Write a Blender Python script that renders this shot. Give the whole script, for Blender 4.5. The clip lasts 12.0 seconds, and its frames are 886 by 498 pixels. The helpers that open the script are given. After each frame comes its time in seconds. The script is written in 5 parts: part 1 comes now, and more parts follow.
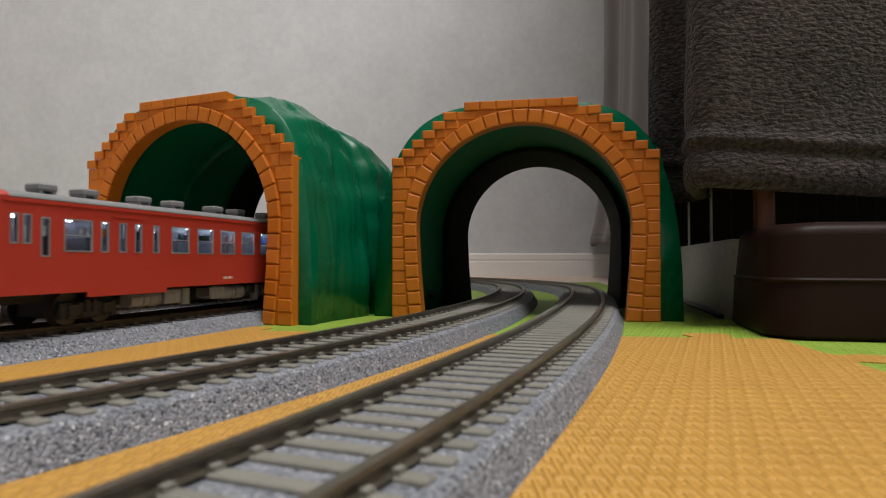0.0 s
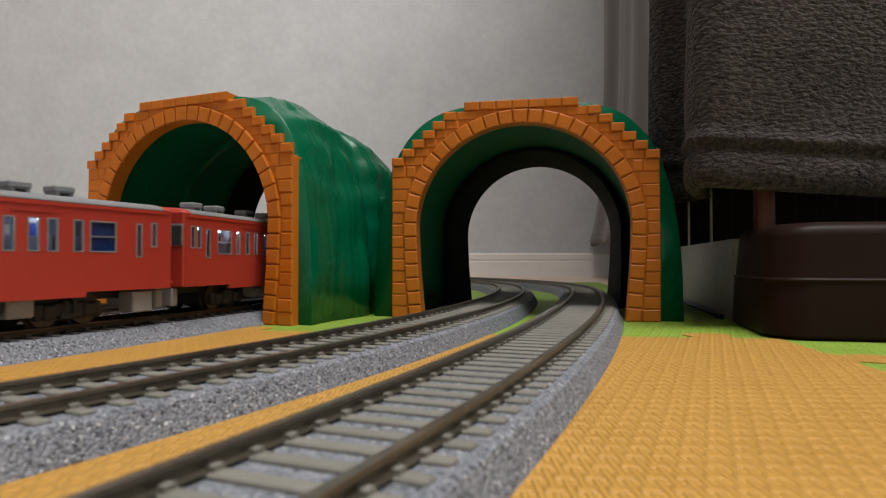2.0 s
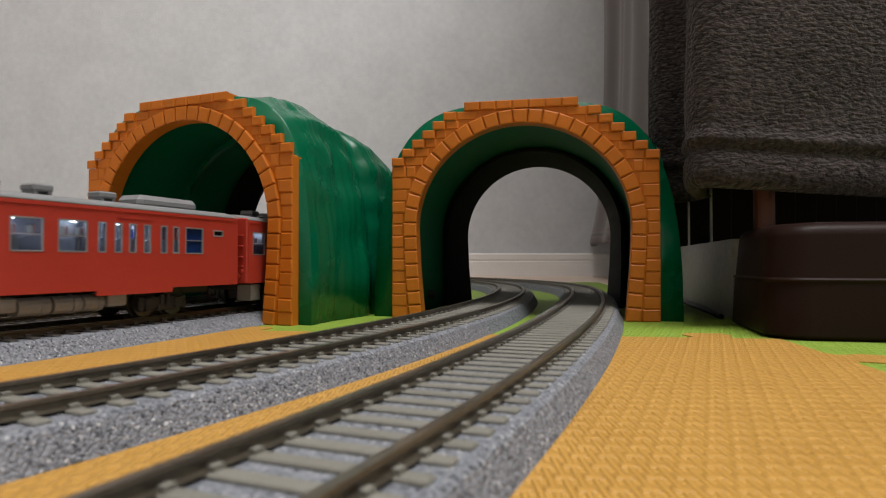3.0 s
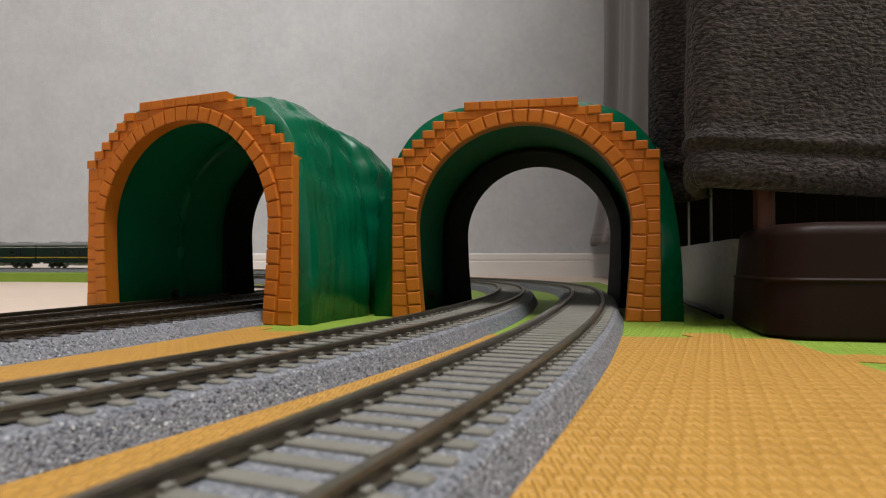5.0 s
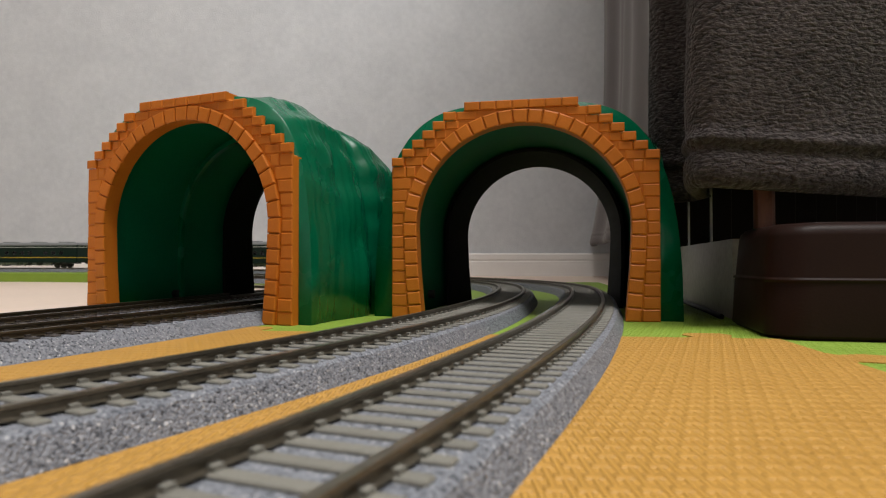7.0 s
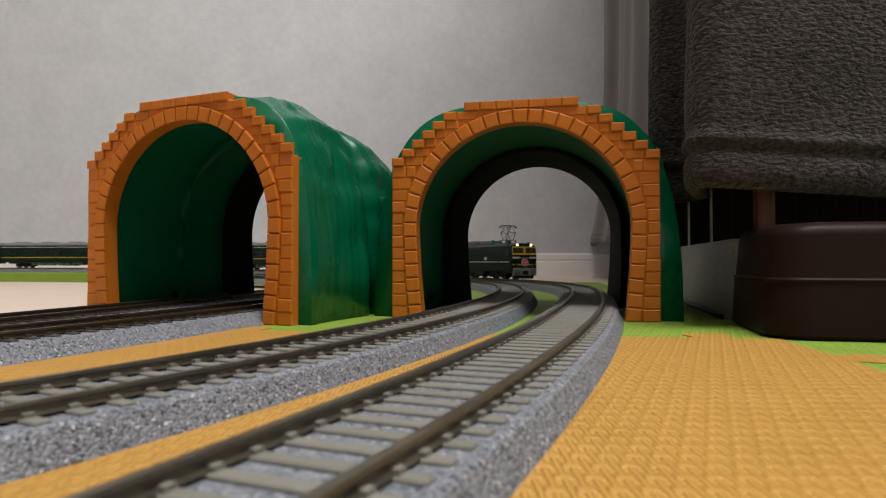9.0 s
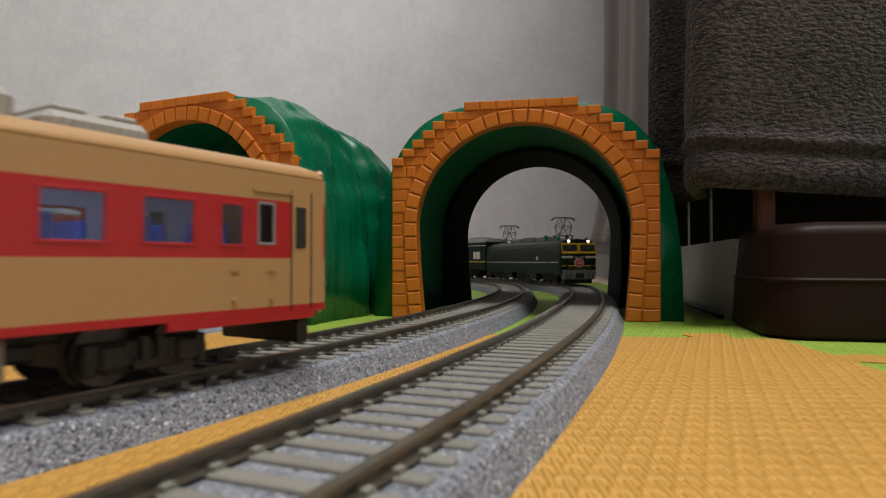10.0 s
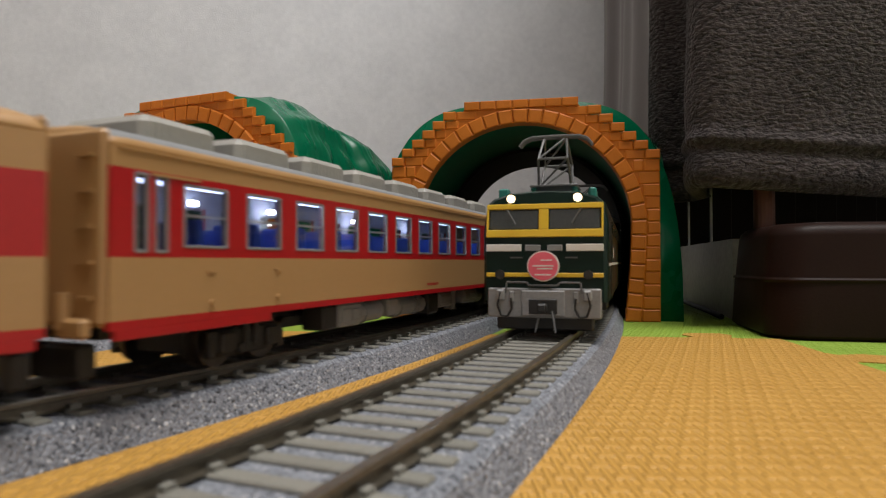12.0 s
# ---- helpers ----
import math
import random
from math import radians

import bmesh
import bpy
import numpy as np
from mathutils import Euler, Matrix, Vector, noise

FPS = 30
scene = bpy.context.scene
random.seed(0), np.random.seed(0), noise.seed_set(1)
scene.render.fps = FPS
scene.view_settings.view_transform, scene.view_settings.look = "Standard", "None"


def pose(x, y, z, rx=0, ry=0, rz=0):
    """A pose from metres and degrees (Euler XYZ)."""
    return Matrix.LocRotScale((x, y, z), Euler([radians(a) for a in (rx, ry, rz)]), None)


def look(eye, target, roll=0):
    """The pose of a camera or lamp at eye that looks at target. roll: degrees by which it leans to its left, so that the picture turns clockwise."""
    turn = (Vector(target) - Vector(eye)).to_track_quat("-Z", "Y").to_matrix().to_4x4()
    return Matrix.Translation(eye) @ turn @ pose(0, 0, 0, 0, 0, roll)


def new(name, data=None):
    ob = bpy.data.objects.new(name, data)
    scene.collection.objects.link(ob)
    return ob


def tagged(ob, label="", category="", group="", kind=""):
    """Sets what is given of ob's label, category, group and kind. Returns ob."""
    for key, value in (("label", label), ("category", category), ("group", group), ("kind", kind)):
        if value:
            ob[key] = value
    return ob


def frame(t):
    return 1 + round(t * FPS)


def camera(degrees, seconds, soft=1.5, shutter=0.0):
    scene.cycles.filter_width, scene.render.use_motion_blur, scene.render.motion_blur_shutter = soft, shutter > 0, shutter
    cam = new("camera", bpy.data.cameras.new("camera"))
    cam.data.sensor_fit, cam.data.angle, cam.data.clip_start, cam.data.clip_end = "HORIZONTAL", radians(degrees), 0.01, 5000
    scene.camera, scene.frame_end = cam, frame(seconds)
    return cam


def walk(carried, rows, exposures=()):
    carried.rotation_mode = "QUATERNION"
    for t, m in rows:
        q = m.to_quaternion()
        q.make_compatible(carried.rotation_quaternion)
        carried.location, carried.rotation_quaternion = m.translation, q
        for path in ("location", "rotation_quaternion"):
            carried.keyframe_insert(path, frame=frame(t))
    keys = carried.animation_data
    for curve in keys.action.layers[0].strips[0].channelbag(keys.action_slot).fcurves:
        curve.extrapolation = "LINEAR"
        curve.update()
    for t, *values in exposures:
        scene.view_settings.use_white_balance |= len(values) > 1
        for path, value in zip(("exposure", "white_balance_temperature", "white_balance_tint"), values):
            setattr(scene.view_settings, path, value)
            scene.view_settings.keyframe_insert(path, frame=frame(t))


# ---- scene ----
cam = camera(69.5, 12.0, soft=1.1, shutter=0.15)
EYE = Vector((0, 0, 0.0274))
CAM = pose(0, 0, 0.0274, 91.115, 0, 0)
cam.data.dof.use_dof, cam.data.dof.focus_distance, cam.data.dof.aperture_fstop = True, 0.31, 38
walk(cam, [(0, CAM), (12, CAM)], exposures=[(0, 0.37), (6, 0.44), (12, 0.41)])

# ---------------------------------------------------------------- light
world = bpy.data.worlds.new("room_world")
scene.world = world
world.use_nodes = True
world.node_tree.nodes["Background"].inputs[0].default_value = (0.9, 0.95, 1.0, 1)
world.node_tree.nodes["Background"].inputs[1].default_value = 0.05


def area_lamp(name, eye, target, size, power, colour):
    data = bpy.data.lights.new(name, "AREA")
    data.shape, data.size, data.energy, data.color = "DISK", size, power, colour
    ob = new(name, data)
    ob.matrix_world = look(eye, target)
    return ob


area_lamp("ceiling_lamp_light", (0.42, -0.16, 2.33), (0.42, -0.16, 0), 1.3, 57, (1.0, 0.975, 0.95))

# ---------------------------------------------------------------- materials
MM = 0.001


def nodes_of(m):
    m.use_nodes = True
    return m.node_tree.nodes, m.node_tree.links, m.node_tree.nodes["Principled BSDF"]


def surface(name, dark, light, rough=0.5, metal=0.0, scale=200.0, fine=1500.0, bump=0.1, bump_scale=None, sheen=0.0, spread=0.5, coat=0.0, pieces=0.0):
    """Two colours mixed by noise at two scales, with fine relief."""
    m = bpy.data.materials.new(name)
    N, L, b = nodes_of(m)
    co = N.new("ShaderNodeTexCoord")
    n1, n2 = N.new("ShaderNodeTexNoise"), N.new("ShaderNodeTexNoise")
    n1.inputs["Scale"].default_value, n2.inputs["Scale"].default_value = scale, fine
    n1.inputs["Detail"].default_value, n2.inputs["Detail"].default_value = 3, 2
    L.new(co.outputs["Object"], n1.inputs["Vector"])
    L.new(co.outputs["Object"], n2.inputs["Vector"])
    add = N.new("ShaderNodeMath")
    add.operation = "ADD"
    L.new(n1.outputs["Fac"], add.inputs[0])
    L.new(n2.outputs["Fac"], add.inputs[1])
    r = N.new("ShaderNodeMapRange")
    r.inputs["From Min"].default_value, r.inputs["From Max"].default_value = 1 - spread, 1 + spread
    L.new(add.outputs[0], r.inputs["Value"])
    mix = N.new("ShaderNodeMix")
    mix.data_type = "RGBA"
    mix.inputs["A"].default_value, mix.inputs["B"].default_value = (*dark, 1), (*light, 1)
    L.new(r.outputs[0], mix.inputs["Factor"])
    last = mix.outputs["Result"]
    if pieces:
        info = N.new("ShaderNodeObjectInfo")
        pr = N.new("ShaderNodeMapRange")
        pr.inputs["To Min"].default_value, pr.inputs["To Max"].default_value = 1 - pieces, 1 + pieces
        L.new(info.outputs["Random"], pr.inputs["Value"])
        hsv = N.new("ShaderNodeHueSaturation")
        L.new(pr.outputs[0], hsv.inputs["Value"])
        L.new(last, hsv.inputs["Color"])
        last = hsv.outputs["Color"]
    L.new(last, b.inputs["Base Color"])
    b.inputs["Metallic"].default_value = metal
    rr = N.new("ShaderNodeMapRange")
    rr.inputs["To Min"].default_value, rr.inputs["To Max"].default_value = max(0.02, rough - 0.08), min(1, rough + 0.08)
    L.new(n1.outputs["Fac"], rr.inputs["Value"])
    L.new(rr.outputs[0], b.inputs["Roughness"])
    b.inputs["Sheen Weight"].default_value = sheen
    b.inputs["Coat Weight"].default_value = coat
    if bump:
        bp = N.new("ShaderNodeBump")
        bp.inputs["Strength"].default_value, bp.inputs["Distance"].default_value = bump, 0.001
        src = n2
        if bump_scale:
            src = N.new("ShaderNodeTexNoise")
            src.inputs["Scale"].default_value, src.inputs["Detail"].default_value = bump_scale, 3
            L.new(co.outputs["Object"], src.inputs["Vector"])
        L.new(src.outputs["Fac"], bp.inputs["Height"])
        L.new(bp.outputs["Normal"], b.inputs["Normal"])
    return m


def glowing(name, colour, strength):
    m = bpy.data.materials.new(name)
    N, L, b = nodes_of(m)
    b.inputs["Base Color"].default_value = (*colour, 1)
    b.inputs["Emission Color"].default_value = (*colour, 1)
    b.inputs["Emission Strength"].default_value = strength
    return m


def pane_glass(name, tint):
    """Thin clear glazing: see-through, with a gloss that grows at a slant."""
    m = bpy.data.materials.new(name)
    N, L, b = nodes_of(m)
    N.remove(b)
    tr, gl, mx, lw = (N.new("ShaderNodeBsdfTransparent"), N.new("ShaderNodeBsdfGlossy"), N.new("ShaderNodeMixShader"), N.new("ShaderNodeLayerWeight"))
    tr.inputs["Color"].default_value = (*tint, 1)
    gl.inputs["Roughness"].default_value = 0.06
    lw.inputs["Blend"].default_value = 0.5
    pw = N.new("ShaderNodeMath")
    pw.operation = "POWER"
    pw.inputs[1].default_value = 4.0
    L.new(lw.outputs["Facing"], pw.inputs[0])
    sc = N.new("ShaderNodeMath")
    sc.operation = "MULTIPLY_ADD"
    sc.inputs[1].default_value, sc.inputs[2].default_value = 0.5, 0.04
    L.new(pw.outputs[0], sc.inputs[0])
    L.new(sc.outputs[0], mx.inputs[0])
    L.new(tr.outputs[0], mx.inputs[1])
    L.new(gl.outputs[0], mx.inputs[2])
    L.new(mx.outputs[0], N["Material Output"].inputs["Surface"])
    return m


def ballast_material():
    m = bpy.data.materials.new("ballast")
    N, L, b = nodes_of(m)
    co = N.new("ShaderNodeTexCoord")
    v = N.new("ShaderNodeTexVoronoi")
    v.inputs["Scale"].default_value = 2000
    L.new(co.outputs["Object"], v.inputs["Vector"])
    ramp = N.new("ShaderNodeValToRGB")
    e = ramp.color_ramp.elements
    e[0].position, e[0].color = 0.0, (0.03, 0.033, 0.042, 1)
    e[1].position, e[1].color = 1.0, (0.48, 0.48, 0.49, 1)
    for p, c in ((0.14, (0.095, 0.103, 0.122, 1)), (0.3, (0.15, 0.161, 0.186, 1)), (0.6, (0.2, 0.213, 0.242, 1)), (0.93, (0.23, 0.243, 0.27, 1))):
        x = e.new(p)
        x.color = c
    sep = N.new("ShaderNodeSeparateColor")
    L.new(v.outputs["Color"], sep.inputs[0])
    L.new(sep.outputs[0], ramp.inputs[0])
    L.new(ramp.outputs[0], b.inputs["Base Color"])
    b.inputs["Roughness"].default_value = 0.75
    bp = N.new("ShaderNodeBump")
    bp.inputs["Strength"].default_value, bp.inputs["Distance"].default_value = 0.8, 0.00042
    bp.invert = True
    L.new(v.outputs["Distance"], bp.inputs["Height"])
    L.new(bp.outputs["Normal"], b.inputs["Normal"])
    return m


BALLAST = ballast_material()
TIE = surface("tie_plastic", (0.145, 0.14, 0.118), (0.21, 0.203, 0.175), 0.6, scale=300, fine=2500, pieces=0.08)
TIE_DARK = surface("tie_plastic_dark", (0.03, 0.025, 0.022), (0.06, 0.05, 0.045), 0.55, scale=300, fine=2500, pieces=0.08)
RAIL = surface("rail_nickel", (0.10, 0.088, 0.066), (0.18, 0.157, 0.118), 0.33, metal=0.7, scale=90, fine=900, bump=0.03)
RAIL_OLD = surface("rail_brown", (0.05, 0.04, 0.026), (0.10, 0.075, 0.045), 0.35, metal=0.6, scale=60, fine=900, bump=0.03)


def woven_foam(name, dark, light):
    """Foam with a relief of interlocking small bars and stems."""
    m = surface(name, dark, light, 0.62, scale=60, fine=1800, bump=0)
    N, L, b = m.node_tree.nodes, m.node_tree.links, m.node_tree.nodes["Principled BSDF"]

    def calc(op, a, c=None):
        n = N.new("ShaderNodeMath")
        n.operation = op
        for k, v in enumerate((a, c)):
            if v is None:
                continue
            if isinstance(v, (int, float)):
                n.inputs[k].default_value = v
            else:
                L.new(v, n.inputs[k])
        return n.outputs[0]
    co = N.new("ShaderNodeTexCoord")
    sep = N.new("ShaderNodeSeparateXYZ")
    L.new(co.outputs["Object"], sep.inputs[0])

    def pulse(x, half, sharp):
        n = calc("MULTIPLY", calc("SUBTRACT", half, x), sharp)
        n.node.use_clamp = True
        return n
    h = None
    for p in (0.0, 0.5):
        fu = calc("ABSOLUTE", calc("SUBTRACT", calc("FRACT", calc("ADD", calc("DIVIDE", sep.outputs[0], 0.0038), 900.0 + p)), 0.5))
        fv = calc("ABSOLUTE", calc("SUBTRACT", calc("FRACT", calc("ADD", calc("DIVIDE", sep.outputs[1], 0.009), 900.0 + p)), 0.5))
        bar = calc("MULTIPLY", pulse(fv, 0.15, 11.0), pulse(fu, 0.40, 9.0))
        stem = calc("MULTIPLY", pulse(fu, 0.15, 11.0), 0.8)
        both = calc("MAXIMUM", bar, stem)
        h = both if h is None else calc("MAXIMUM", h, both)
    bp = N.new("ShaderNodeBump")
    bp.inputs["Strength"].default_value, bp.inputs["Distance"].default_value = 0.75, 0.0009
    L.new(h, bp.inputs["Height"])
    L.new(bp.outputs["Normal"], b.inputs["Normal"])
    return m


MAT_ORANGE = woven_foam("foam_orange", (0.43, 0.222, 0.034), (0.52, 0.28, 0.05))
MAT_GREEN = woven_foam("foam_green", (0.2, 0.32, 0.028), (0.26, 0.4, 0.042))
BRICK = surface("orange_plastic", (0.52, 0.145, 0.009), (0.61, 0.185, 0.016), 0.5, scale=120, fine=1500, bump=0.08, pieces=0.06)
BRICK.node_tree.nodes["Principled BSDF"].inputs["Specular IOR Level"].default_value = 0.3
GREEN = surface("green_plastic", (0.0, 0.10, 0.045), (0.001, 0.128, 0.058), 0.27, scale=40, fine=700, bump=0.1, bump_scale=200)


def drape(m, strength):
    """Fine moulded runs down the hill's flanks."""
    N, L, b = m.node_tree.nodes, m.node_tree.links, m.node_tree.nodes["Principled BSDF"]
    co, mp, n, bp = N.new("ShaderNodeTexCoord"), N.new("ShaderNodeMapping"), N.new("ShaderNodeTexNoise"), N.new("ShaderNodeBump")
    mp.inputs["Scale"].default_value = (0.3, 1, 0.2)
    n.inputs["Scale"].default_value, n.inputs["Detail"].default_value, n.inputs["Distortion"].default_value = 125, 3, 0.9
    bp.inputs["Strength"].default_value, bp.inputs["Distance"].default_value = strength, 0.0022
    L.new(co.outputs["Object"], mp.inputs["Vector"])
    L.new(mp.outputs[0], n.inputs["Vector"])
    L.new(n.outputs["Fac"], bp.inputs["Height"])
    L.new(bp.outputs["Normal"], b.inputs["Normal"])


drape(GREEN, 0.24)
GREEN.node_tree.nodes["Principled BSDF"].inputs["Specular IOR Level"].default_value = 0.3
# Matt inner finish; its green is lightened to make up for missing light.
GREEN_INSIDE_LIT = surface("green_plastic_inside_lit", (0.0, 0.12, 0.054), (0.001, 0.15, 0.068), 0.6, scale=40, fine=700, bump=0.05)
GREEN_INSIDE_LIT.node_tree.nodes["Principled BSDF"].inputs["Specular IOR Level"].default_value = 0.12
WALLPAPER = surface("wallpaper", (0.52, 0.535, 0.56), (0.615, 0.63, 0.65), 0.85, scale=14, fine=90, bump=0.5, bump_scale=300, spread=0.4)
BASEBOARD = surface("baseboard_white", (0.80, 0.775, 0.75), (0.87, 0.845, 0.82), 0.5, scale=20, fine=400, bump=0.05)
FLOORING = surface("floor_boards", (0.72, 0.57, 0.46), (0.82, 0.67, 0.56), 0.45, scale=9, fine=160, bump=0.05)
PAINT = surface("ceiling_paint", (0.83, 0.83, 0.82), (0.88, 0.88, 0.87), 0.9, scale=10, fine=300, bump=0.2)


def fleece_material():
    """Short dark pile lying in small tufts, longer across than high."""
    m = bpy.data.materials.new("fleece")
    N, L, b = nodes_of(m)
    co, mp = N.new("ShaderNodeTexCoord"), N.new("ShaderNodeMapping")
    mp.inputs["Scale"].default_value = (1, 1, 1.9)
    L.new(co.outputs["Object"], mp.inputs["Vector"])
    tuft, big = N.new("ShaderNodeTexNoise"), N.new("ShaderNodeTexNoise")
    for n, sc, d, r in ((tuft, 400, 3, 0.5), (big, 26, 3, 0.5)):
        n.inputs["Scale"].default_value, n.inputs["Detail"].default_value, n.inputs["Roughness"].default_value = sc, d, r
        L.new(mp.outputs[0], n.inputs["Vector"])
    tuft.inputs["Distortion"].default_value = 0.15
    # Shading put into the pile's colour: hollows between tufts dark, tips pale.
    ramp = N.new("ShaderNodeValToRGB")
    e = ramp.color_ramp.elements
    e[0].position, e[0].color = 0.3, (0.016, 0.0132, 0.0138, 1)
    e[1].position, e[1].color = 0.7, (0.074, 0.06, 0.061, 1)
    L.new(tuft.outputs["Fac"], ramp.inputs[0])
    mix = N.new("ShaderNodeMix")
    mix.data_type, mix.blend_type = "RGBA", "MULTIPLY"
    mix.inputs["Factor"].default_value = 0.6
    cr = N.new("ShaderNodeMapRange")
    cr.inputs["From Min"].default_value, cr.inputs["From Max"].default_value = 0.3, 0.7
    cr.inputs["To Min"].default_value, cr.inputs["To Max"].default_value = 0.6, 1.25
    L.new(big.outputs["Fac"], cr.inputs["Value"])
    L.new(ramp.outputs[0], mix.inputs["A"])
    L.new(cr.outputs[0], mix.inputs["B"])
    L.new(mix.outputs["Result"], b.inputs["Base Color"])
    b.inputs["Roughness"].default_value = 1.0
    b.inputs["Specular IOR Level"].default_value = 0.1
    b.inputs["Sheen Weight"].default_value = 0.15
    bp = N.new("ShaderNodeBump")
    bp.inputs["Strength"].default_value, bp.inputs["Distance"].default_value = 1.0, 0.003
    L.new(tuft.outputs["Fac"], bp.inputs["Height"])
    L.new(bp.outputs["Normal"], b.inputs["Normal"])
    return m


FLEECE = fleece_material()
CLOTH = surface("grey_cloth", (0.078, 0.066, 0.065), (0.108, 0.093, 0.091), 0.95, scale=30, fine=900, bump=0.25, bump_scale=500, sheen=0.2)
RISER = surface("brown_plastic", (0.014, 0.0066, 0.005), (0.021, 0.0095, 0.007), 0.45, scale=50, fine=1200, bump=0.05)
RISER.node_tree.nodes["Principled BSDF"].inputs["Specular IOR Level"].default_value = 0.1
PANEL = surface("panel_white", (0.25, 0.235, 0.21), (0.5, 0.48, 0.44), 0.4, scale=30, fine=300, bump=0.05)
# Dark wood taken almost to black, to pass for the shade under the bed.
DARKWOOD_SHADE = surface("dark_wood_shade", (0.009, 0.006, 0.005), (0.016, 0.011, 0.009), 0.5, scale=40, fine=500)
DARKWOOD_SHADE.node_tree.nodes["Principled BSDF"].inputs["Specular IOR Level"].default_value = 0.08
COPPERLEG = surface("leg_brown", (0.10, 0.035, 0.02), (0.15, 0.055, 0.03), 0.4, metal=0.3, scale=60, fine=800)
CABLE = surface("black_rubber", (0.012, 0.012, 0.012), (0.02, 0.02, 0.02), 0.6)
RED = surface("red_paint", (0.37, 0.033, 0.02), (0.41, 0.038, 0.023), 0.42, scale=40, fine=900, bump=0.02)
CRIMSON = surface("crimson_paint", (0.34, 0.006, 0.009), (0.39, 0.008, 0.011), 0.38, scale=40, fine=900, bump=0.02)
CREAM = surface("cream_paint", (0.36, 0.205, 0.082), (0.40, 0.232, 0.096), 0.42, scale=40, fine=900, bump=0.02)
ROOF_GREY = surface("roof_grey", (0.16, 0.165, 0.17), (0.21, 0.215, 0.22), 0.6, scale=60, fine=1500, bump=0.05)
UNIT_GREY = surface("unit_grey", (0.26, 0.25, 0.225), (0.33, 0.32, 0.29), 0.55, scale=60, fine=1500, bump=0.03)
GEAR_GREY = surface("gear_grey", (0.17, 0.17, 0.168), (0.24, 0.24, 0.235), 0.6, scale=80, fine=1500, bump=0.05)
GEAR_DARK = surface("gear_dark", (0.008, 0.0075, 0.007), (0.018, 0.0165, 0.015), 0.55, scale=80, fine=1500)
STEEL = surface("wheel_steel", (0.05, 0.047, 0.044), (0.1, 0.094, 0.088), 0.4, metal=0.8, scale=80, fine=900)
SILVER = surface("window_frame_silver", (0.2, 0.2, 0.21), (0.26, 0.26, 0.27), 0.4, metal=0.3, scale=80, fine=900, bump=0.0)
SEAT_BLUE = surface("seat_blue", (0.01, 0.05, 0.32), (0.015, 0.07, 0.42), 0.6)
BLIND_BLUE = surface("window_blind_blue", (0.008, 0.03, 0.15), (0.012, 0.045, 0.2), 0.5)
INNER = surface("inner_wall", (0.10, 0.105, 0.12), (0.15, 0.155, 0.175), 0.6, bump=0.0)
# Lit copy of the inner wall: the cabin's violet glow is in its colour.
INNER_VIOLET_LIT = surface("inner_wall_violet_lit", (0.25, 0.25, 0.33), (0.33, 0.33, 0.42), 0.6, bump=0.0)
# Real black lining in one tunnel, painted shade in the other.
LINER_SHADE = surface("liner_shade_black", (0.004, 0.0038, 0.0036), (0.007, 0.0065, 0.006), 0.8, scale=60, fine=900, bump=0.03)
LINER_SHADE.node_tree.nodes["Principled BSDF"].inputs["Specular IOR Level"].default_value = 0.12
GLASS = pane_glass("glazing", (0.80, 0.83, 0.86))
SMOKED = pane_glass("smoked_glazing", (0.35, 0.35, 0.36))
LAMP_WHITE = glowing("cabin_lamp", (0.60, 0.68, 1.0), 4)
LAMP_SPOT = glowing("cabin_spot", (0.86, 0.9, 1.0), 45)
HEAD_LAMP = glowing("head_lamp", (1.0, 0.74, 0.46), 3.2)
DEEP_GREEN = surface("deep_green_paint", (0.003, 0.013, 0.0095), (0.0045, 0.018, 0.013), 0.36, scale=40, fine=900, bump=0.02)
DEEP_GREEN.node_tree.nodes["Principled BSDF"].inputs["Specular IOR Level"].default_value = 0.2
YELLOW = surface("yellow_paint", (0.62, 0.40, 0.02), (0.7, 0.46, 0.03), 0.4, bump=0.02)
WHITE = surface("white_paint", (0.62, 0.6, 0.56), (0.72, 0.7, 0.66), 0.4, bump=0.02)
PANTO = surface("pantograph_grey", (0.10, 0.10, 0.10), (0.15, 0.15, 0.15), 0.45, metal=0.4)
BEAM_GREY = surface("beam_grey", (0.2, 0.2, 0.2), (0.28, 0.28, 0.28), 0.5, metal=0.2)
PINK = surface("headmark_pink", (0.72, 0.10, 0.15), (0.78, 0.14, 0.19), 0.45, bump=0.0)
SCREEN = surface("windscreen_dark", (0.035, 0.04, 0.04), (0.06, 0.064, 0.062), 0.12, bump=0.0)
LAMP_DIM = glowing("cabin_lamp_dim", (1.0, 0.86, 0.66), 1.2)
TEAL = surface("insulator_teal", (0.01, 0.16, 0.13), (0.015, 0.2, 0.16), 0.4)


# ---------------------------------------------------------------- mesh helpers
def box(bm, x0, x1, y0, y1, z0, z1, bevel=0.0, m=None, idx=0):
    """A box in millimetres; returns its faces."""
    r = bmesh.ops.create_cube(bm, size=1)
    vs = r["verts"]
    for v in vs:
        v.co = Vector(((x0 + x1) / 2 + v.co.x * (x1 - x0), (y0 + y1) / 2 + v.co.y * (y1 - y0), (z0 + z1) / 2 + v.co.z * (z1 - z0)))
        if m is not None:
            v.co = m @ v.co
    fs = list({f for v in vs for f in v.link_faces})
    for f in fs:
        f.material_index = idx
    if bevel:
        bmesh.ops.bevel(bm, geom=list({e for f in fs for e in f.edges}), offset=bevel, segments=1, affect="EDGES", profile=0.5)
    return fs


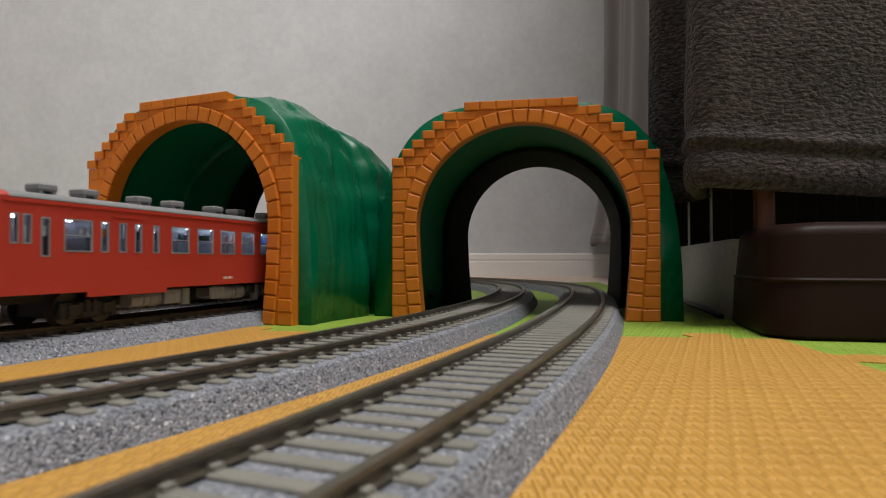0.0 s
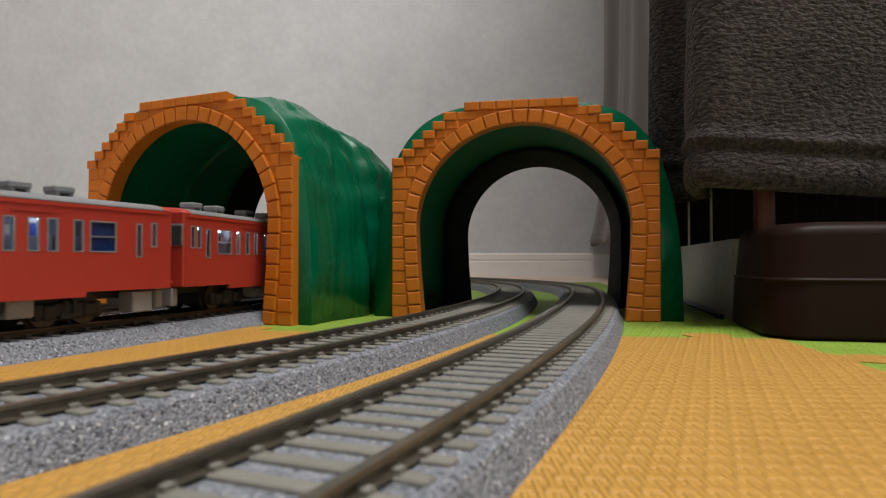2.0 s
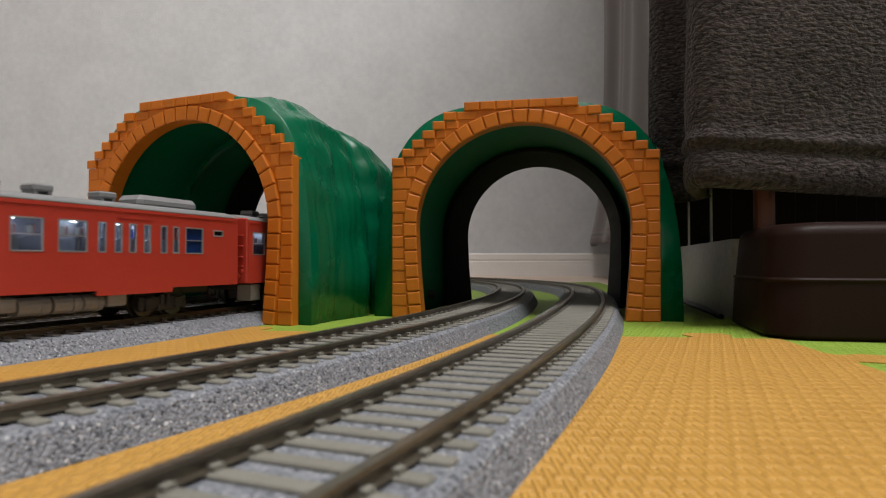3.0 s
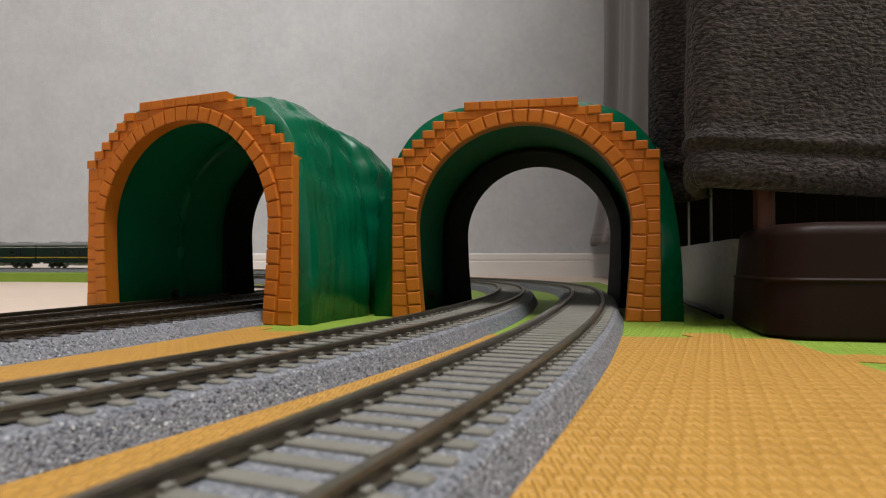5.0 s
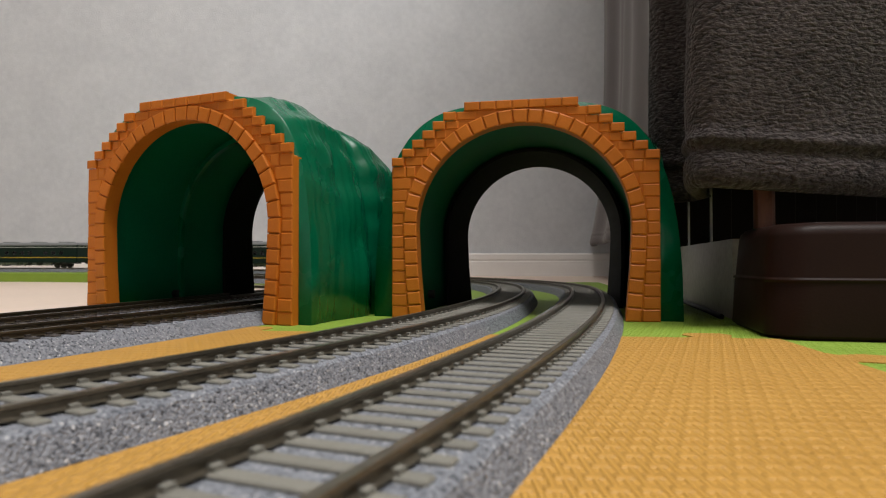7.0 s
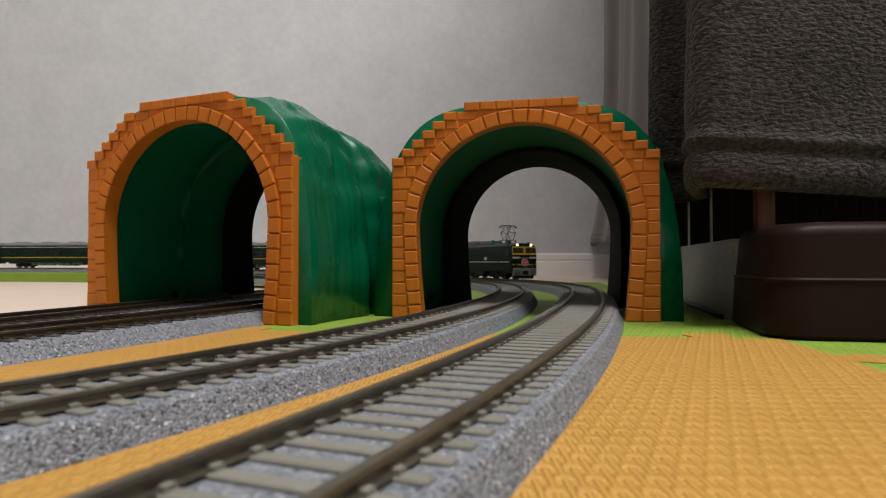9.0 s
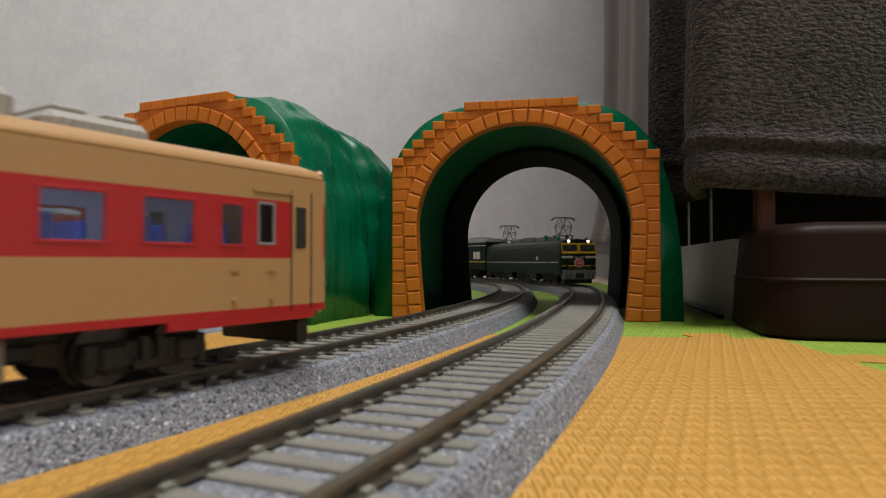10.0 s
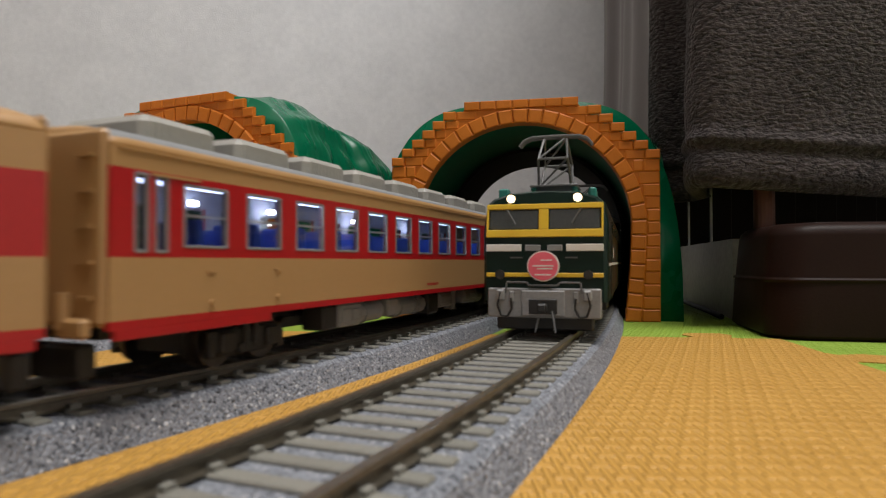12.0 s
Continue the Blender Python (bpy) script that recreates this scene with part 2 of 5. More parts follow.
def rod(bm, a, b, r, n=8, r2=None):
    """A round bar from a to b in millimetres."""
    a, b = Vector(a), Vector(b)
    d = b - a
    m = Matrix.Translation((a + b) / 2) @ d.to_track_quat("Z", "Y").to_matrix().to_4x4()
    bmesh.ops.create_cone(bm, cap_ends=True, segments=n, radius1=r, radius2=r if r2 is None else r2, depth=d.length, matrix=m)


def mesh_of(name, bm, mats, smooth=False):
    bm.transform(Matrix.Scale(MM, 4))
    bmesh.ops.recalc_face_normals(bm, faces=bm.faces)
    me = bpy.data.meshes.new(name)
    bm.to_mesh(me)
    bm.free()
    for x in mats if isinstance(mats, (list, tuple)) else [mats]:
        me.materials.append(x)
    if smooth:
        me.polygons.foreach_set("use_smooth", [True] * len(me.polygons))
    return me


def part(name, bm, mats, parent=None, label="", smooth=False, at=None):
    """Links a bmesh in millimetres as one mesh object under a thing or a part."""
    ob = new(name, mesh_of(name, bm, mats, smooth))
    if parent is not None:
        ob.parent = parent
    if at is not None:
        ob.matrix_basis = at
    if label:
        tagged(ob, label)
    return ob


def shared(name, me, parent, at):
    ob = new(name, me)
    ob.parent, ob.matrix_basis = parent, at
    return ob


def sweep(bm, rings, closed=True, caps=True, idx=0):
    """Joins rings of points, in millimetres, to a skin."""
    vs = [[bm.verts.new(p) for p in r] for r in rings]
    n = len(rings[0])
    for a, b in zip(vs, vs[1:]):
        for i in range(n if closed else n - 1):
            f = bm.faces.new((a[i], a[(i + 1) % n], b[(i + 1) % n], b[i]))
            f.material_index = idx
    if caps and closed:
        bm.faces.new(vs[0]).material_index = idx
        bm.faces.new(vs[-1][::-1]).material_index = idx


# ---------------------------------------------------------------- lines of the tracks, in millimetres on the mat
class Line:
    def __init__(self, pts):
        self.p = np.array(pts, float)
        self.s = np.r_[0, np.cumsum(np.hypot(*np.diff(self.p, axis=0).T))]

    def at(self, s):
        """Point on the line, carried on straight past its ends."""
        s = float(s)
        if s < 0:
            d = (self.p[1] - self.p[0]) / (self.s[1] - self.s[0])
            q = self.p[0] + d * s
        elif s > self.s[-1]:
            d = (self.p[-1] - self.p[-2]) / (self.s[-1] - self.s[-2])
            q = self.p[-1] + d * (s - self.s[-1])
        else:
            q = np.array([np.interp(s, self.s, self.p[:, 0]), np.interp(s, self.s, self.p[:, 1])])
        return q

    def way(self, s):
        d = self.at(s + 1) - self.at(s - 1)
        return d / np.hypot(*d)

    def near(self, x, y):
        return float(self.s[np.argmin(np.hypot(self.p[:, 0] - x, self.p[:, 1] - y))])


def arc(cx, cy, r, a0, a1, n=160):
    return [(cx + r * math.cos(a), cy + r * math.sin(a)) for a in np.linspace(radians(a0), radians(a1), n)]


def loop_line(cx, cy, r, y_join, fx, fy, r1, r2):
    """From behind the camera up a wide curve, then tighter curves leftwards, then along the wall."""
    a1 = math.degrees(math.asin((y_join - cy) / r))
    near = arc(cx, cy, r, a1 - (30 if r > 1500 else 52), a1, 300)
    a2 = math.degrees(math.asin((y_join - fy) / r1))
    far = arc(fx, fy, r1, a2, 22.8, 80)
    c, s = math.cos(radians(22.8)), math.sin(radians(22.8))
    far += arc(fx + (r1 - r2) * c, fy + (r1 - r2) * s, r2, 22.8, 72, 160)[1:]
    dx = near[-1][0] - far[0][0]
    far = [(x + dx, y) for x, y in far]
    run, (x, y) = [], far[-1]
    for k in range(195):
        a = radians(18 * max(0, 1 - k / 50))
        x, y = x - 12 * math.cos(a), y + 12 * math.sin(a)
        run.append((x, y))
    return Line(near + far[1:] + run)


LINE_C = loop_line(-1748.6, 796.4, 1880.9, 470, -293, 535, 400, 700)
LINE_B = loop_line(-949.5, 571.5, 1004.6, 520, -286, 540, 340, 640)


def side_line(x, y, slant, r, back, r_back, turn_back):
    """A gentle curve through (x, y), slanted from the view's line by so many degrees, with tighter curves to the left behind and ahead of it."""
    a = -slant
    cx, cy = x - r * math.cos(radians(a)), y - r * math.sin(radians(a))
    a0, a1 = a - math.degrees(back / r), a + math.degrees(190 / r)
    base = arc(cx, cy, r, a0, a1, 200)
    bx, by = base[0][0] - r_back * math.cos(radians(a0)), base[0][1] - r_back * math.sin(radians(a0))
    fx, fy = base[-1][0] - 430 * math.cos(radians(a1)), base[-1][1] - 430 * math.sin(radians(a1))
    return Line(arc(bx, by, r_back, a0 - turn_back, a0, 160)[:-1] + base + arc(fx, fy, 430, a1, 80, 160)[1:])


LINE_A1 = side_line(-114, 225, 18.5, 1200, 272, 600, 30)
LINE_A2 = side_line(-148, 280, 12.5, 4000, 95, 420, 49)
RAIL_TOP = 8.0


def lift_c(s):
    """The far straight lies a little higher, on doubled mats."""
    u = min(max((s - 1250) / 750, 0), 1)
    return 8 * u * u * (3 - 2 * u)


def level(s):
    return 0.0


# ---------------------------------------------------------------- the room
def slab(name, x0, x1, y0, y1, z0, z1, material, label):
    bm = bmesh.new()
    box(bm, x0, x1, y0, y1, z0, z1)
    return tagged(part(name, bm, material), label, kind="structure")


WALL_Y = 1450
slab("floor", -3000, 1900, -2600, WALL_Y, -60, -6, FLOORING, "pale pinkish wooden floor under the foam mats")
slab("wall_north", -3000, 1900, WALL_Y, WALL_Y + 100, -60, 2400, WALLPAPER, "pale grey textured wallpaper wall")
slab("wall_south", -3000, 1900, -2700, -2600, -60, 2400, WALLPAPER, "pale grey wallpaper wall behind the camera")
slab("wall_west", -3100, -3000, -2700, WALL_Y + 100, -60, 2400, WALLPAPER, "pale grey wallpaper side wall")
slab("wall_east", 1900, 2000, -2700, WALL_Y + 100, -60, 2400, WALLPAPER, "pale grey wallpaper side wall by the bed")
slab("ceiling", -3100, 2000, -2700, WALL_Y + 100, 2400, 2460, PAINT, "plain white ceiling")


def baseboard():
    bm = bmesh.new()
    # upper moulding, groove, lower board
    prof = [(0, -6), (-9, -6), (-9, 26), (-7, 28), (-7, 30.5), (-8.5, 31.5), (-8.5, 43), (-6, 46), (0, 46)]
    sweep(bm, [[(x, WALL_Y + p, z) for p, z in prof] for x in (-3000, 1900)])
    return tagged(part("baseboard", bm, BASEBOARD), "white moulded baseboard along the wall", kind="structure")


baseboard()


# ---------------------------------------------------------------- foam mats
def tile_edge(p, q, tabs, depth, flip, shift=0.0):
    """A jigsaw edge from p to q."""
    p, q = Vector(p), Vector(q)
    d = q - p
    n = Vector((-d.y, d.x)).normalized() * (depth if flip else -depth)
    out = []
    for k in range(tabs if not shift else tabs - 1):
        a = (k + shift) / tabs
        for u, h in ((0.0, 0), (0.28, 0), (0.36, 0.12), (0.30, 0.6), (0.36, 0.95), (0.64, 0.95), (0.70, 0.6), (0.64, 0.12), (0.72, 0)):
            out.append(p + d * (a + u / tabs) + n * h)
    return out


def mat_tile(corner, size, turn, material, label, tabs_at=(), top=0.0):
    """A square foam tile with a woven relief on its top. tabs_at: sides that carry tabs (0 front, 1 right, 2 back, 3 left)."""
    c, s = math.cos(radians(turn)), math.sin(radians(turn))

    def w(u, v):
        return (corner[0] + u * c - v * s, corner[1] + u * s + v * c)
    cs = [w(0, 0), w(size, 0), w(size, size), w(0, size)]
    ring = []
    for k in range(4):
        a, b = cs[k], cs[(k + 1) % 4]
        if k in tabs_at:
            ring += [(v.x, v.y) for v in tile_edge(a, b, 7, 16, False, 0.5 if k == 1 else 0.0)]
        else:
            ring.append(a)
    bm = bmesh.new()
    sweep(bm, [[(x, y, z) for x, y in ring] for z in (-6, top)])
    bmesh.ops.triangulate(bm, faces=[f for f in bm.faces if len(f.verts) > 4])
    return tagged(part("foam_mat", bm, material), label, "play mat", group="foam floor mats")


TURN = -8
cT, sT = math.cos(radians(TURN)), math.sin(radians(TURN))
CORNER = (118, 224)  # where three tiles meet


def from_corner(u, v):
    return (CORNER[0] + u * cT - v * sT, CORNER[1] + u * sT + v * cT)


mat_tile(from_corner(-310, -310), 310, TURN, MAT_ORANGE, "orange foam jigsaw mat with a woven relief", (1, 2), 0.3)
mat_tile(from_corner(-310, 0.5), 310, TURN, MAT_GREEN, "lime green foam jigsaw mat under the tunnels")
mat_tile(from_corner(0.5, -310), 310, TURN, MAT_GREEN, "lime green foam jigsaw mat beside the bed")
mat_tile(from_corner(0.5, 0.5), 310, TURN, MAT_GREEN, "lime green foam jigsaw mat below the bed")
mat_tile(from_corner(-310, -620.5), 310, TURN, MAT_GREEN, "lime green foam jigsaw mat behind the orange one")
mat_tile(from_corner(-310, 311), 310, TURN, MAT_GREEN, "lime green foam jigsaw mat behind the tunnels")


# ---------------------------------------------------------------- tracks
def strip(bm, line, s0, s1, prof, step=8, lift=level):
    """Sweeps a profile of (offset to the left, height) along a line."""
    rings = []
    for s in np.linspace(s0, s1, max(3, int((s1 - s0) / step))):
        q, w = line.at(s), line.way(s)
        rings.append([(q[0] - o * w[1], q[1] + o * w[0], z + lift(s)) for o, z in prof])
    sweep(bm, rings)


def track(line, s0, s1, label, tie_mat, rail_mat, near=None, pitch=6.4, lift=level, foot=18.3):
    th = tagged(new("railway_track"), label, "railway track", group="model railway tracks")
    bm = bmesh.new()
    strip(bm, line, s0, s1, [(foot, 0.1), (15.8, 4.9), (14.9, 5.4), (-14.9, 5.4), (-15.8, 4.9), (-foot, 0.1)], lift=lift)
    part("roadbed", bm, BALLAST, th, "grey speckled ballast roadbed")
    for o in (8.9, -8.9):
        bm = bmesh.new()
        strip(bm, line, s0, s1, [(o + 1.5, 5.95), (o + 0.5, 6.2), (o + 0.45, 7.1), (o + 0.75, 7.35), (o + 0.7, 7.95), (o - 0.7, 7.95), (o - 0.75, 7.35), (o - 0.45, 7.1), (o - 0.5, 6.2), (o - 1.5, 5.95)], 6, lift)
        part("rail", bm, rail_mat, th, "metal rail")
    # sleepers: a rounded bar with rail clips
    bm = bmesh.new()
    box(bm, -1.35, 1.35, -14, 14, 4.8, 5.95, 0.25)
    for o in (8.9, -8.9):
        for k in (-1.5, 1.5):
            box(bm, -0.8, 0.8, o + k - 0.45, o + k + 0.45, 5.9, 6.6)
    me = mesh_of("sleeper", bm, tie_mat)
    rest = []
    k = 0
    s = s0 + 3
    count = 0
    while s < s1:
        q, w = line.at(s), line.way(s)
        m = Matrix.Translation((q[0] * MM, q[1] * MM, lift(s) * MM)) @ Matrix.Rotation(math.atan2(w[1], w[0]), 4, "Z")
        if near and near[0] <= s <= near[1] and count < 290:
            shared("sleeper", me, th, m)
            count += 1
        else:
            rest.append(m)
        s += pitch
    if rest:
        vs, fs = [], []
        base = np.array([v.co[:] for v in me.vertices])
        polys = [tuple(p.vertices) for p in me.polygons]
        for m in rest:
            o = len(vs)
            a = np.array(m)
            vs += (base @ a[:3, :3].T + a[:3, 3]).tolist()
            fs += [tuple(i + o for i in p) for p in polys]
        rm = bpy.data.meshes.new("far_sleepers")
        rm.from_pydata(vs, [], fs)
        rm.materials.append(tie_mat)
        ob = new("far_sleepers", rm)
        ob.parent = th
        tagged(ob, "small sleepers far along the track", kind="stuff")
    return th


SC0, SB0 = LINE_C.near(-90, -90), LINE_B.near(-190, -60)
track(LINE_C, SC0 - 120, LINE_C.s[-1], "curved single model railway track on grey ballast roadbed", TIE, RAIL, (SC0, SC0 + 800), lift=lift_c)
track(LINE_B, -1900, LINE_B.s[-1] - 1700, "curved model railway track on grey ballast beside another", TIE, RAIL, (SB0, SB0 + 800))
SA0 = LINE_A1.near(-190, 40)
track(LINE_A1, -1500, LINE_A1.s[-1], "older model railway track with brown rails through a toy tunnel", TIE_DARK, RAIL_OLD, (SA0, SA0 + 450), foot=20.5)
track(LINE_A2, -1900, LINE_A2.s[-1], "second older model railway track with dark sleepers", TIE_DARK, RAIL_OLD, (300, 800))


def far_mat():
    bm = bmesh.new()
    s0, s1 = 1240, LINE_C.s[-1]
    rings = []
    for s in np.linspace(s0, s1, 90):
        q, w = LINE_C.at(s), LINE_C.way(s)
        z = lift_c(s) + 0.06
        rings.append([(q[0] - o * w[1], q[1] + o * w[0], zz) for o, zz in ((120, -5.9), (120, z), (-65, z), (-65, -5.9))])
    sweep(bm, rings)
    return tagged(part("foam_mat", bm, MAT_GREEN), "lime green foam mats laid under the far straight track", "play mat", group="foam floor mats")


far_mat()


# ---------------------------------------------------------------- tunnels
HALF_W, SHOULDER, TOP = 63.0, 74.0, 104.0
IN_A, IN_ZC, IN_B = 50.5, 44.0, 49.0


def inner_edge(z_or_angle):
    """A point of the opening's edge by its angle: 0 at the right springing, 180 at the left."""
    a = radians(z_or_angle)
    return (IN_A * math.cos(a), IN_ZC + IN_B * math.sin(a))


def arch_ring(scale_a, scale_b, foot, n=24, zc=IN_ZC):
    """Outline from the right foot over the arch to the left foot."""
    pts = [(foot, 0.0), ((foot + scale_a) / 2 + 0.6, zc * 0.55)]
    pts += [(scale_a * math.cos(a), zc + scale_b * math.sin(a)) for a in np.linspace(0, math.pi, n)]
    pts += [(-(foot + scale_a) / 2 - 0.6, zc * 0.55), (-foot, 0.0)]
    return pts


def tunnel(label, at, length, seed, lined, bulge):
    th = tagged(new("toy_tunnel"), label, "toy tunnel", group="toy tunnels")
    th.matrix_basis = at
    rnd = random.Random(seed)
    flank = 0.12 if lined else 0.05
    # green hill: a lumpy shell, local x across, y along, z up
    bm = bmesh.new()
    n_len, n_arc = 84, 72
    rings_o, rings_i = [], []
    for j in range(n_len):
        v = j / (n_len - 1)
        y = 5 + v * (length - 10)
        ro, ri = [], []
        swell = 1 + bulge * math.sin(min(v * 1.25, 1) * math.pi) - 0.045 * v
        dip = -3.0 * math.exp(-((v - 0.62) / 0.05) ** 2)
        for i in range(n_arc):
            u = i / (n_arc - 1)
            a = u * math.pi
            # straight sides below, arch above
            ca, sa = math.cos(a), math.sin(a)
            e = 0.49
            x = HALF_W * (1.045 + flank * (1 - sa)) * math.copysign(abs(ca) ** e, ca)
            z = (TOP - 0.5) * abs(sa) ** 0.54
            g = noise.noise(Vector((x * 0.03 + seed * 7, y * 0.02, z * 0.03))) * 2.6
            ridge = noise.noise(Vector((x * 0.10 + seed, y * 0.028, z * 0.10))) * 2.2
            up = min(1, z / 60)
            g, ridge = g * (0.35 + 0.65 * up), ridge * (0.3 + 0.7 * up)
            fine = noise.noise(Vector((y * 0.09, u * 7, seed))) * (0.5 + 0.8 * up) + noise.noise(Vector((y * 0.25, u * 14, seed + 4))) * 0.75 * up
            edge = min(1, v * 9, (1 - v) * 9)
            h = (g + ridge + fine + dip) * edge
            k = 1 + (swell - 1) * edge
            nx, nz = x / HALF_W, z / TOP
            ro.append((x * k + nx * h, y, max(0, z * (1 - 0.085 * v * v + (0 if lined else 0.06 * math.sin(math.pi * v))) + nz * h * 0.8)))
        rings_o.append(ro)
        ring = arch_ring(IN_A + 3.5, IN_B + 3.5, IN_A + 2.5, n_arc - 4)
        ri = [(x * (1 + 0.05 * math.sin(v * math.pi)), y, z) for x, z in ring]
        rings_i.append(ri)
    sweep(bm, [o + i[::-1] for o, i in zip(rings_o, rings_i)])
    bm.verts.index_update()
    for f in bm.faces:
        if all(v.index % (2 * n_arc) >= n_arc for v in f.verts):
            f.material_index = 1
    part("hill_shell", bm, [GREEN, GREEN_INSIDE_LIT], th, "glossy dark green moulded plastic hill", smooth=True)
    # black liner in the rear part; in the tunnel not lined it stands in for shade
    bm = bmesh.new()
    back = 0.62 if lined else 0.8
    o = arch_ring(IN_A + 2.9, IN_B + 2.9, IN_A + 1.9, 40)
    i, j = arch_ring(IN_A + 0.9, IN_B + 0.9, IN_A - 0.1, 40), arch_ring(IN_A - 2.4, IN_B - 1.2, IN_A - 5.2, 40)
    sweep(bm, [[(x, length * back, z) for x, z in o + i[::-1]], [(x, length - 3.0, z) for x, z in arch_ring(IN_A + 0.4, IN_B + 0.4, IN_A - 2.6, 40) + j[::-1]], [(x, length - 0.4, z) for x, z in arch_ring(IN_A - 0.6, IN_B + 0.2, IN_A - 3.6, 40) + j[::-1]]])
    part("liner_shade", bm, LINER_SHADE, th, "matt black inner lining, also standing in for shade")
    # inner rib
    for v in (0.47,) if not lined else ():
        bm = bmesh.new()
        o, i = arch_ring(IN_A + 3.4, IN_B + 3.4, IN_A + 2.4, 40), arch_ring(IN_A + 1.0, IN_B + 1.0, IN_A + 0.2, 40)
        y0 = v * length
        for y in (y0,):
            vs = [[bm.verts.new((x, yy, z)) for x, z in r] for r in (o, i) for yy in (y, y + 2.5)]
            for a, b in ((0, 1), (1, 3), (3, 2), (2, 0)):
                for k in range(len(o) - 1):
                    bm.faces.new((vs[a][k], vs[a][k + 1], vs[b][k + 1], vs[b][k]))
        part("rib", bm, GREEN, th)
    # Solid black plug in place of the shaded depth of a peg hole.
    bm = bmesh.new()
    rod(bm, (-IN_A - 6.0, 50, 9), (-IN_A - 2.0, 50, 9), 2.3, 16)
    part("peg_hole_shade", bm, CABLE, th, "black round plug standing in for a peg hole's shade")
    # portals of bricks at both ends
    for name, y0, sgn in (("front_portal", 0.0, 1), ("rear_portal", length, -1)):
        bm = bmesh.new()
        ring = arch_ring(IN_A, IN_B, IN_A - 3, 40)
        if sgn < 0:
            ring = [(x * 0.99, z) for x, z in ring]
        # stepped outline, right side to left
        steps = [(HALF_W - 0.4, 0.0), (HALF_W - 0.4, SHOULDER - 0.4)]
        n = 7
        for k in range(n):
            x0, x1 = HALF_W - 0.4 - (HALF_W - 27) * k / n, HALF_W - 0.4 - (HALF_W - 27) * (k + 1) / n
            z = SHOULDER - 0.4 + (TOP - SHOULDER) * (k + 1) / n
            steps += [(x1, z - (TOP - SHOULDER) / n), (x1, z)]
        outline = steps + [(-x, z) for x, z in steps[::-1]]
        if sgn < 0:
            outline = [(x * 0.97, z * 0.925) for x, z in outline]
        # fill between the outline and the opening by columns of quads
        P = np.array(outline)
        L = np.r_[0, np.cumsum(np.hypot(*np.diff(P, axis=0).T))]
        R = np.array(ring)
        M = np.r_[0, np.cumsum(np.hypot(*np.diff(R, axis=0).T))]
        m = 120
        uo = [(np.interp(t, L / L[-1], P[:, 0]), np.interp(t, L / L[-1], P[:, 1])) for t in np.linspace(0, 1, m)]
        ui = [(np.interp(t, M / M[-1], R[:, 0]), np.interp(t, M / M[-1], R[:, 1])) for t in np.linspace(0, 1, m)]
        ya, yb = y0 + sgn * 0.55, y0 + sgn * (7.0 if sgn > 0 else 2.6)
        sweep(bm, [[(o[0], ya, o[1]), (i[0], ya, i[1]), (i[0], yb, i[1]), (o[0], yb, o[1])] for o, i in zip(uo, ui)])
        po = part(name, bm, BRICK, th, "orange plastic brick portal")
        if sgn < 0:
            continue
        # voussoirs round the opening
        def brick(pts, y_front, cut=0.4):
            b = bmesh.new()
            c = Vector((sum(p[0] for p in pts) / len(pts), 0, sum(p[1] for p in pts) / len(pts)))
            back = [b.verts.new((p[0], y0 + 1.2, p[1])) for p in pts]
            mid = [b.verts.new((p[0], y_front + cut, p[1])) for p in pts]
            front = [b.verts.new((p[0] + (c.x - p[0]) * 2 * cut / max(1, math.hypot(p[0] - c.x, p[1] - c.z)), y_front, p[1] + (c.z - p[1]) * 2 * cut / max(1, math.hypot(p[0] - c.x, p[1] - c.z)))) for p in pts]
            k = len(pts)
            for a, d in ((back, mid), (mid, front)):
                for i in range(k):
                    b.faces.new((a[i], a[(i + 1) % k], d[(i + 1) % k], d[i]))
            b.faces.new(front)
            part("brick", b, BRICK, po)
        # ring bricks: by length along the opening
        n_ring = 37
        depth = 6.5
        g = 0.14
        for k in range(n_ring):
            qs = []
            for t in ((k + 0.04) / n_ring, (k + 0.96) / n_ring):
                x = np.interp(t, M / M[-1], R[:, 0])
                z = np.interp(t, M / M[-1], R[:, 1])
                t2 = min(max(t, 0.004), 0.996)
                dx = np.interp(t2 + 0.004, M / M[-1], R[:, 0]) - np.interp(t2 - 0.004, M / M[-1], R[:, 0])
                dz = np.interp(t2 + 0.004, M / M[-1], R[:, 1]) - np.interp(t2 - 0.004, M / M[-1], R[:, 1])
                l = math.hypot(dx, dz)
                qs.append(((x, z), (x + dz / l * depth, max(z - dx / l * depth, 0.1))))
            brick([qs[0][0], qs[0][1], qs[1][1], qs[1][0]], y0 - 1.0)

        def ring_out(z):
            """Half width of the ring bricks' outer edge at a height."""
            if z < IN_ZC:
                return IN_A + depth - 2.6 * (1 - z / IN_ZC)
            q = 1 - ((z - IN_ZC) / (IN_B + depth)) ** 2
            return (IN_A + depth) * math.sqrt(q) if q > 0 else 0
        course = 5.3
        rows = int(SHOULDER / course)
        course = SHOULDER / rows
        for r in range(rows):
            z0, z1 = r * course, (r + 1) * course
            for sd in (1, -1):
                w = HALF_W - max(ring_out(z0), ring_out(z1)) if z1 < IN_ZC else HALF_W - ring_out(z0)
                x0 = ring_out(z0 + course / 2) + 0.2 if z1 < IN_ZC + 12 else ring_out(z0) - 0.3
                if HALF_W - x0 < 11:
                    xs = [x0, HALF_W]
                else:
                    xs = [x0, x0 + (HALF_W - x0) * (0.5 if r % 2 else 0.4), HALF_W]
